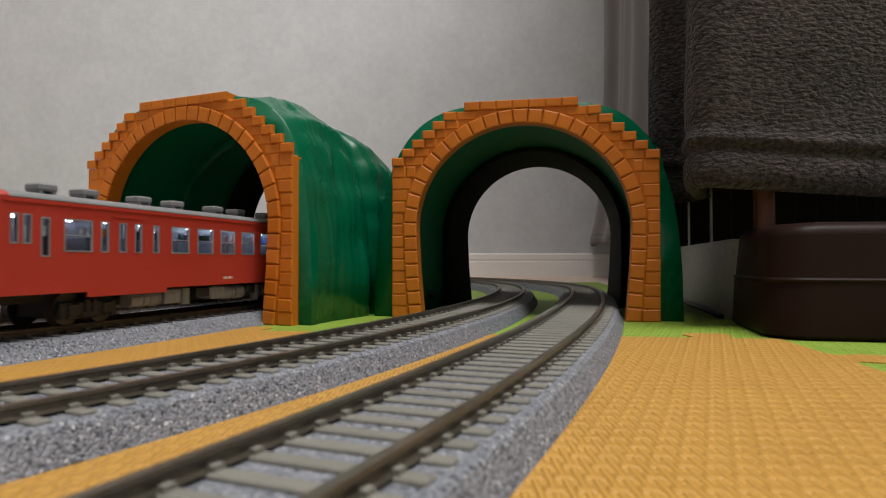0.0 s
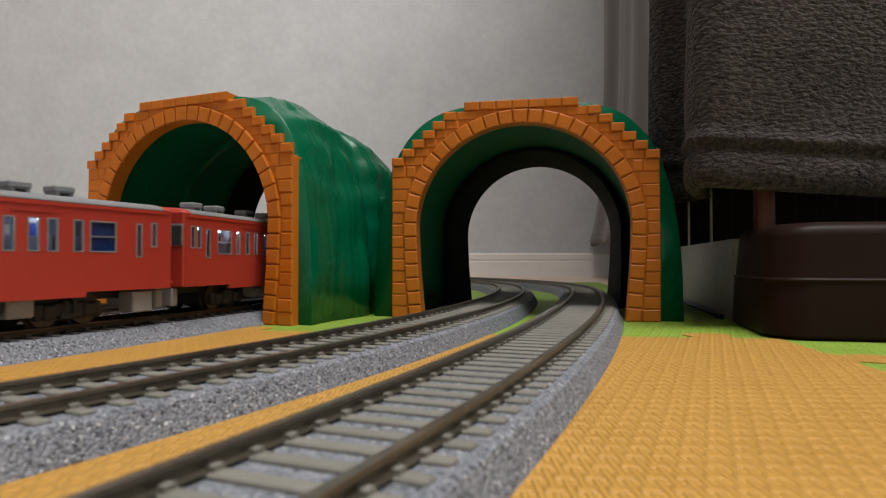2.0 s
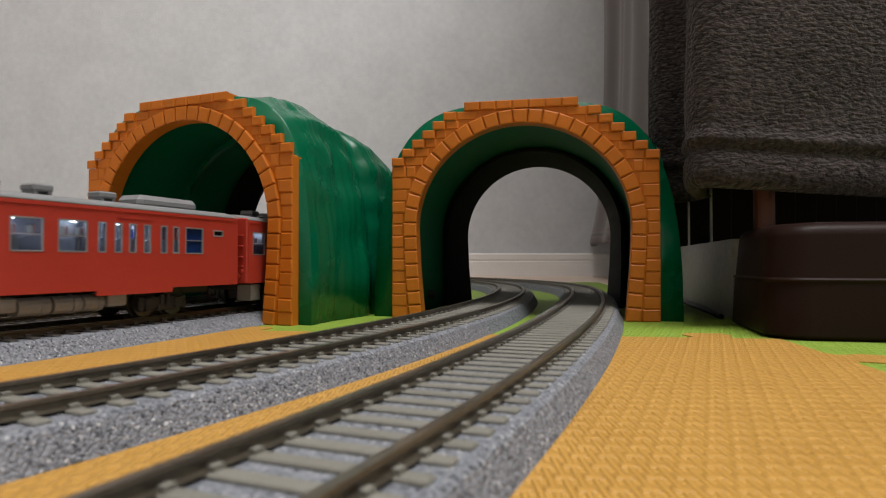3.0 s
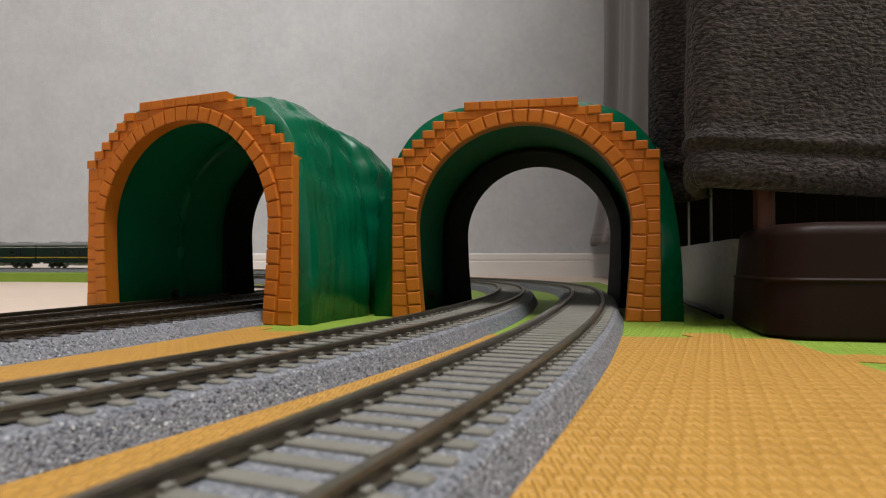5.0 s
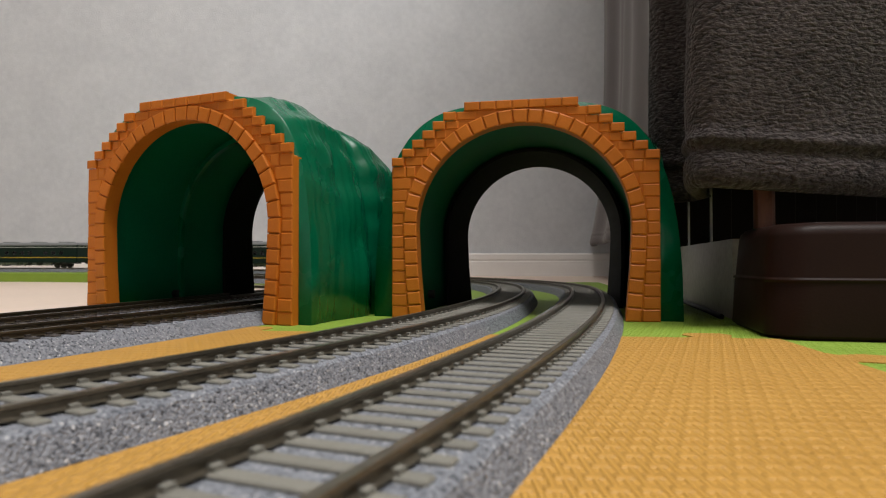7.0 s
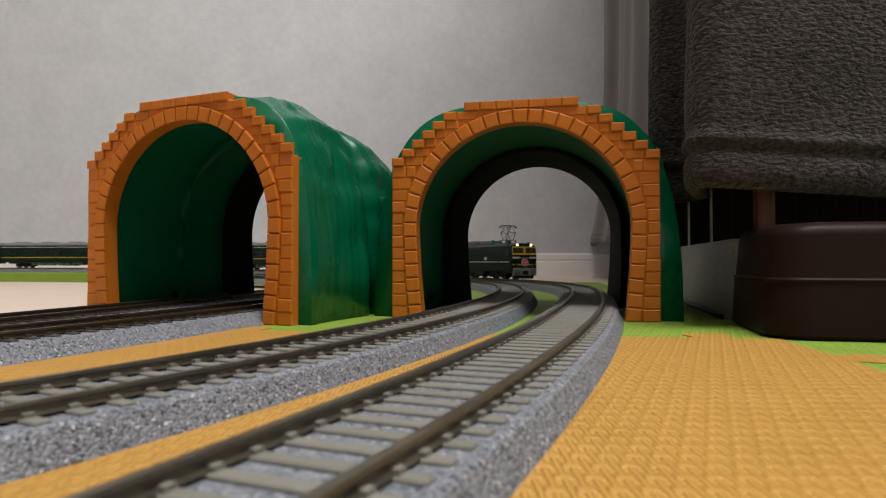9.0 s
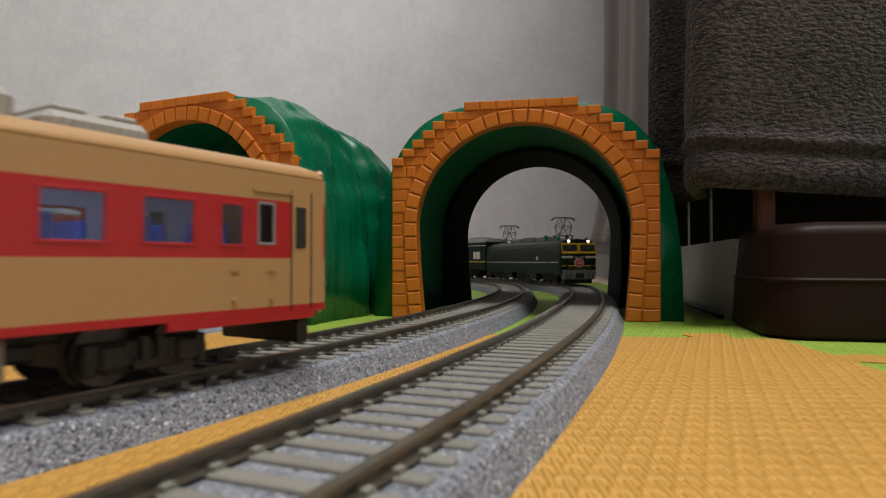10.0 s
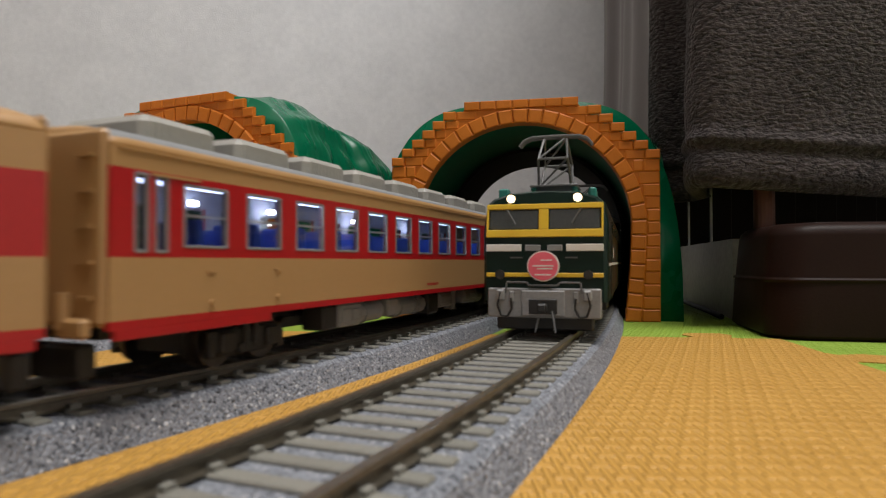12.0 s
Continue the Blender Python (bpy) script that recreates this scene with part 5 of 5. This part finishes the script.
        beam = part("buffer_beam", bm, BEAM_GREY, th, "grey buffer beam")
        bm = bmesh.new()
        box(bm, min(X + s * 1.5, X + s * 1.9), max(X + s * 1.5, X + s * 1.9), -3.8, 3.8, 5.6, 9.8, 0.2)
        box(bm, min(X, X + s * 4.6), max(X, X + s * 4.6), -1.2, 1.2, 6.2, 8.6, 0.4)
        part("coupler", bm, GEAR_DARK, beam)
        for k in (-1, 1):
            bm = bmesh.new()
            pts = [(k * 11.5, 11.6), (k * 12.4, 8.0), (k * 11.4, 5.0), (k * 9.6, 4.8), (k * 8.4, 7.0), (k * 8.6, 10.0)]
            for p, q in zip(pts, pts[1:]):
                rod(bm, (X + s * 1.6, *p), (X + s * 1.6, *q), 0.3, 6)
            part("hose", bm, GEAR_DARK, beam, "black air hose")
            bm = bmesh.new()
            box(bm, min(X + s * 0.7, X + s * 1.8), max(X + s * 0.7, X + s * 1.8), k * 11.6 - 1.2, k * 11.6 + 1.2, 9.2, 12.4, 0.5)
            box(bm, min(X + s * 0.7, X + s * 1.4), max(X + s * 0.7, X + s * 1.4), k * 8.6 - 0.7, k * 8.6 + 0.7, 8.6, 12.0, 0.3)
            part("jumper_box", bm, BEAM_GREY, beam)
        bm = bmesh.new()
        pts = [(-10.2, 11.4), (-9.8, 14.4), (-4.4, 14.4), (-3.8, 13.6), (3.8, 13.6), (4.4, 14.4), (9.8, 14.4), (10.2, 11.4)]
        for p, q in zip(pts, pts[1:]):
            rod(bm, (X + s * 1.2, *p), (X + s * 1.2, *q), 0.28, 6)
        rod(bm, (X + s * 2.4, 2.5, 6.5), (X + s * 4.0, 3.6, 0.8), 0.3, 6)
        rod(bm, (X + s * 2.4, -1.0, 4.5), (X + s * 3.6, -1.8, 0.8), 0.3, 6)
        part("handrail", bm, PANTO, beam)
        bm = bmesh.new()
        box(bm, min(X - s * 5, X - s * 1), max(X - s * 5, X - s * 1), -13, 13, 0.9, 4.6, 0.5)
        part("snow_guard", bm, GEAR_DARK, th)
    # roof: walkways, boxes, rods
    boxes_part("roof_box", th, [(-14, 14, -7, 7, 40.2, 45.0), (20, 48, -6.5, 6.5, 40.2, 44.4), (-48, -20, -6.5, 6.5, 40.2, 44.4)], ROOF_GREY, 0.6, "grey roof box")
    boxes_part("arrester", th, [(L / 2 - 46, L / 2 - 43, 9, 12, 40, 45), (L / 2 - 46, L / 2 - 43, -12, -9, 40, 45), (L / 2 - 12, L / 2 - 9, 11.5, 13.5, 38.5, 42), (L / 2 - 14, L / 2 - 11, -14.5, -11.5, 38.4, 42.5)], TEAL, 0.4)
    for x in (L / 2 - 30, -L / 2 + 30):
        pantograph(th, x, 42.0, 16.0)
        bm = bmesh.new()
        box(bm, x - 9, x + 9, -8.5, 8.5, 40.3, 41.2, 0.3)
        part("roof_deck", bm, ROOF_GREY, th)
    for x in (0, L * 0.33, -L * 0.33):
        bogie(th, x, 5.4, 18)
    bm = bmesh.new()
    box(bm, -L / 2 + 8, L / 2 - 8, -9, 9, 6.0, 10, 0.4)
    part("underframe", bm, GEAR_DARK, th)
    boxes_part("battery_box", th, [(-40, -22, -14.5, -9, 2.6, 9.2), (22, 40, -14.5, -9, 2.6, 9.2), (-40, -22, 9, 14.5, 2.6, 9.2), (22, 40, 9, 14.5, 2.6, 9.2)], GEAR_DARK)
    for o in th.children:
        o.scale.z = 0.955
    return th


def sleeping_car(L, seed, emblem=False):
    W, Z0, Z1 = 16.7, 9.5, 40.0
    th = tagged(new("sleeping_car"), "dark green sleeping car model with a gold stripe" if not emblem else "dark green baggage car model with a white emblem", "train car", group="dark green sleeping cars")
    n = int((L - 40) / 15)
    holes = [(-L / 2 + 24 + k * 15, -L / 2 + 32 + k * 15, 23.5, 30.0) for k in range(n) if (k + seed) % 5]
    for y in (W, -W):
        s = 1 if y > 0 else -1
        bm = bmesh.new()
        cells(bm, L, y, 0.9, [(Z0, 18.0, 0), (18.0, 19.0, 1), (19.0, 36.6, 0), (36.6, 37.3, 2), (37.3, Z1, 0)], holes)
        part("side_wall", bm, [DEEP_GREEN, YELLOW, WHITE], th)
        for h in holes:
            window(th, *h, y, glass=SMOKED, bar=False, frame_mat=GEAR_DARK)
        if emblem:
            bm = bmesh.new()
            a = L / 2 - 22
            for q in ((a, a + 4, 21.5, 30), (a + 5.5, a + 12, 21.5, 30)):
                box(bm, q[0], q[1], min(y, y + s * 0.1), max(y, y + s * 0.1), q[2], q[3])
            part("emblem", bm, WHITE, th, "large white emblem")
    for s in (1, -1):
        bm = bmesh.new()
        x0, x1 = (L / 2 - 0.9, L / 2 + 0.4) if s > 0 else (-L / 2 - 0.4, -L / 2 + 0.9)
        box(bm, x0, x1, -W + 0.4, W - 0.4, Z0, Z1 + 1.5, 0.6)
        box(bm, x1 if s > 0 else x0 - 3, x1 + 3 if s > 0 else x0, -5, 5, 10, 33, 0.3)
        part("end_wall", bm, DEEP_GREEN, th)
    bm, mats = roof(L, W, Z1, 45.5, [ROOF_GREY, ROOF_GREY], dome=2)
    part("roof", bm, mats, th, "grey ribbed roof", smooth=True)
    for k in range(4):
        bm = bmesh.new()
        x = -L / 2 + 30 + k * (L - 60) / 3
        box(bm, x - 12, x + 12, -7, 7, 44.4, 47.0, 0.8)
        part("roof_unit", bm, ROOF_GREY, th)
    underfloor(th, L, seed)
    for x in (L * 0.34, -L * 0.34):
        bogie(th, x)
    bm = bmesh.new()
    box(bm, -L / 2 + 3, L / 2 - 3, -12, 12, 12, 13)
    box(bm, -L / 2 + 6, L / 2 - 6, 2.5, 3.0, 13, 37)
    part("corridor_wall", bm, INNER, th)
    bm = bmesh.new()
    box(bm, -L / 2 + 10, L / 2 - 10, -9.5, -8.7, 36, 36.5)
    part("cabin_lamp", bm, LAMP_DIM, th)
    return th


# ---------------------------------------------------------------- things that move
def rows_on(line, lead, length, run, turn=0, lift=level):
    """Rows for walk(): a car set by its two bogies on the line. lead(t): where its front end is; run: +1 along the line, -1 against it."""
    rows = []
    for k in range(0, 61):
        t = k * 0.2
        s = lead(t)
        sa, sb = s - run * length * 0.16, s - run * length * 0.84
        a, b = line.at(sa), line.at(sb)
        c, d = (a + b) / 2, a - b
        z = RAIL_TOP + (lift(sa) + lift(sb)) / 2
        rows.append((t, pose(c[0] * MM, c[1] * MM, z * MM, 0, 0, math.degrees(math.atan2(d[1], d[0])) + turn)))
    return rows


def motions():
    # red train that leaves its tunnel towards the viewer
    def front_a(t):
        return float(np.interp(t, [0, 0.4, 0.6, 1.0, 1.6, 2.0, 2.4, 3.0, 9.6, 12], [527.4, 458.9, 425.9, 352.9, 252.9, 183.4, 115.9, 15.9, -1118.1, -1118.1]))
    for k in range(4):
        back = k % 2 == 1
        ob = red_railcar("b" if back else "a", k % 2 == 0, 11 + k)
        walk(ob, rows_on(LINE_A1, lambda t, k=k: front_a(t) + k * 205.5, 204, -1, 180 if back else 0))
    # red train that enters the same tunnel on the other track
    for k in range(2):
        ob = red_railcar("c", k == 1, 21 + k)
        walk(ob, rows_on(LINE_A2, lambda t, k=k: 471.9 + 212 * (t - 9.5) - k * 205.5, 204, 1, 180 if k else 0))

    # cream express
    def front_b(t):
        return float(np.interp(t, [0, 9.7, 9.8, 10, 10.5, 11, 11.5, 12], [-1260, 464, 482, 519, 609, 716.5, 803.8, 918.3]))
    for k in range(3):
        ob = cream_railcar(k != 1, k == 1, 31 + k)
        walk(ob, rows_on(LINE_B, lambda t, k=k: front_b(t) - k * 227.5, 223, 1, 180 if k == 2 else 0))
    # green night train round the loop
    tt, ss = [0, 5.4, 8.8, 9.4, 10.2, 10.8, 11.4, 12.0], [2600, 1741, 1222, 1140, 1029, 921, 806, 677]

    def front_c(t):
        return float(np.interp(t, tt, ss))
    walk(electric_locomotive(), rows_on(LINE_C, front_c, 195, -1, 0, lift_c))
    off = 199
    for k in range(5):
        L = 197 if k == 0 else 222
        ob = sleeping_car(L, k, k == 0)
        walk(ob, rows_on(LINE_C, lambda t, o=off: front_c(t) + o, L, -1, 0, lift_c))
        off += L + 4


motions()
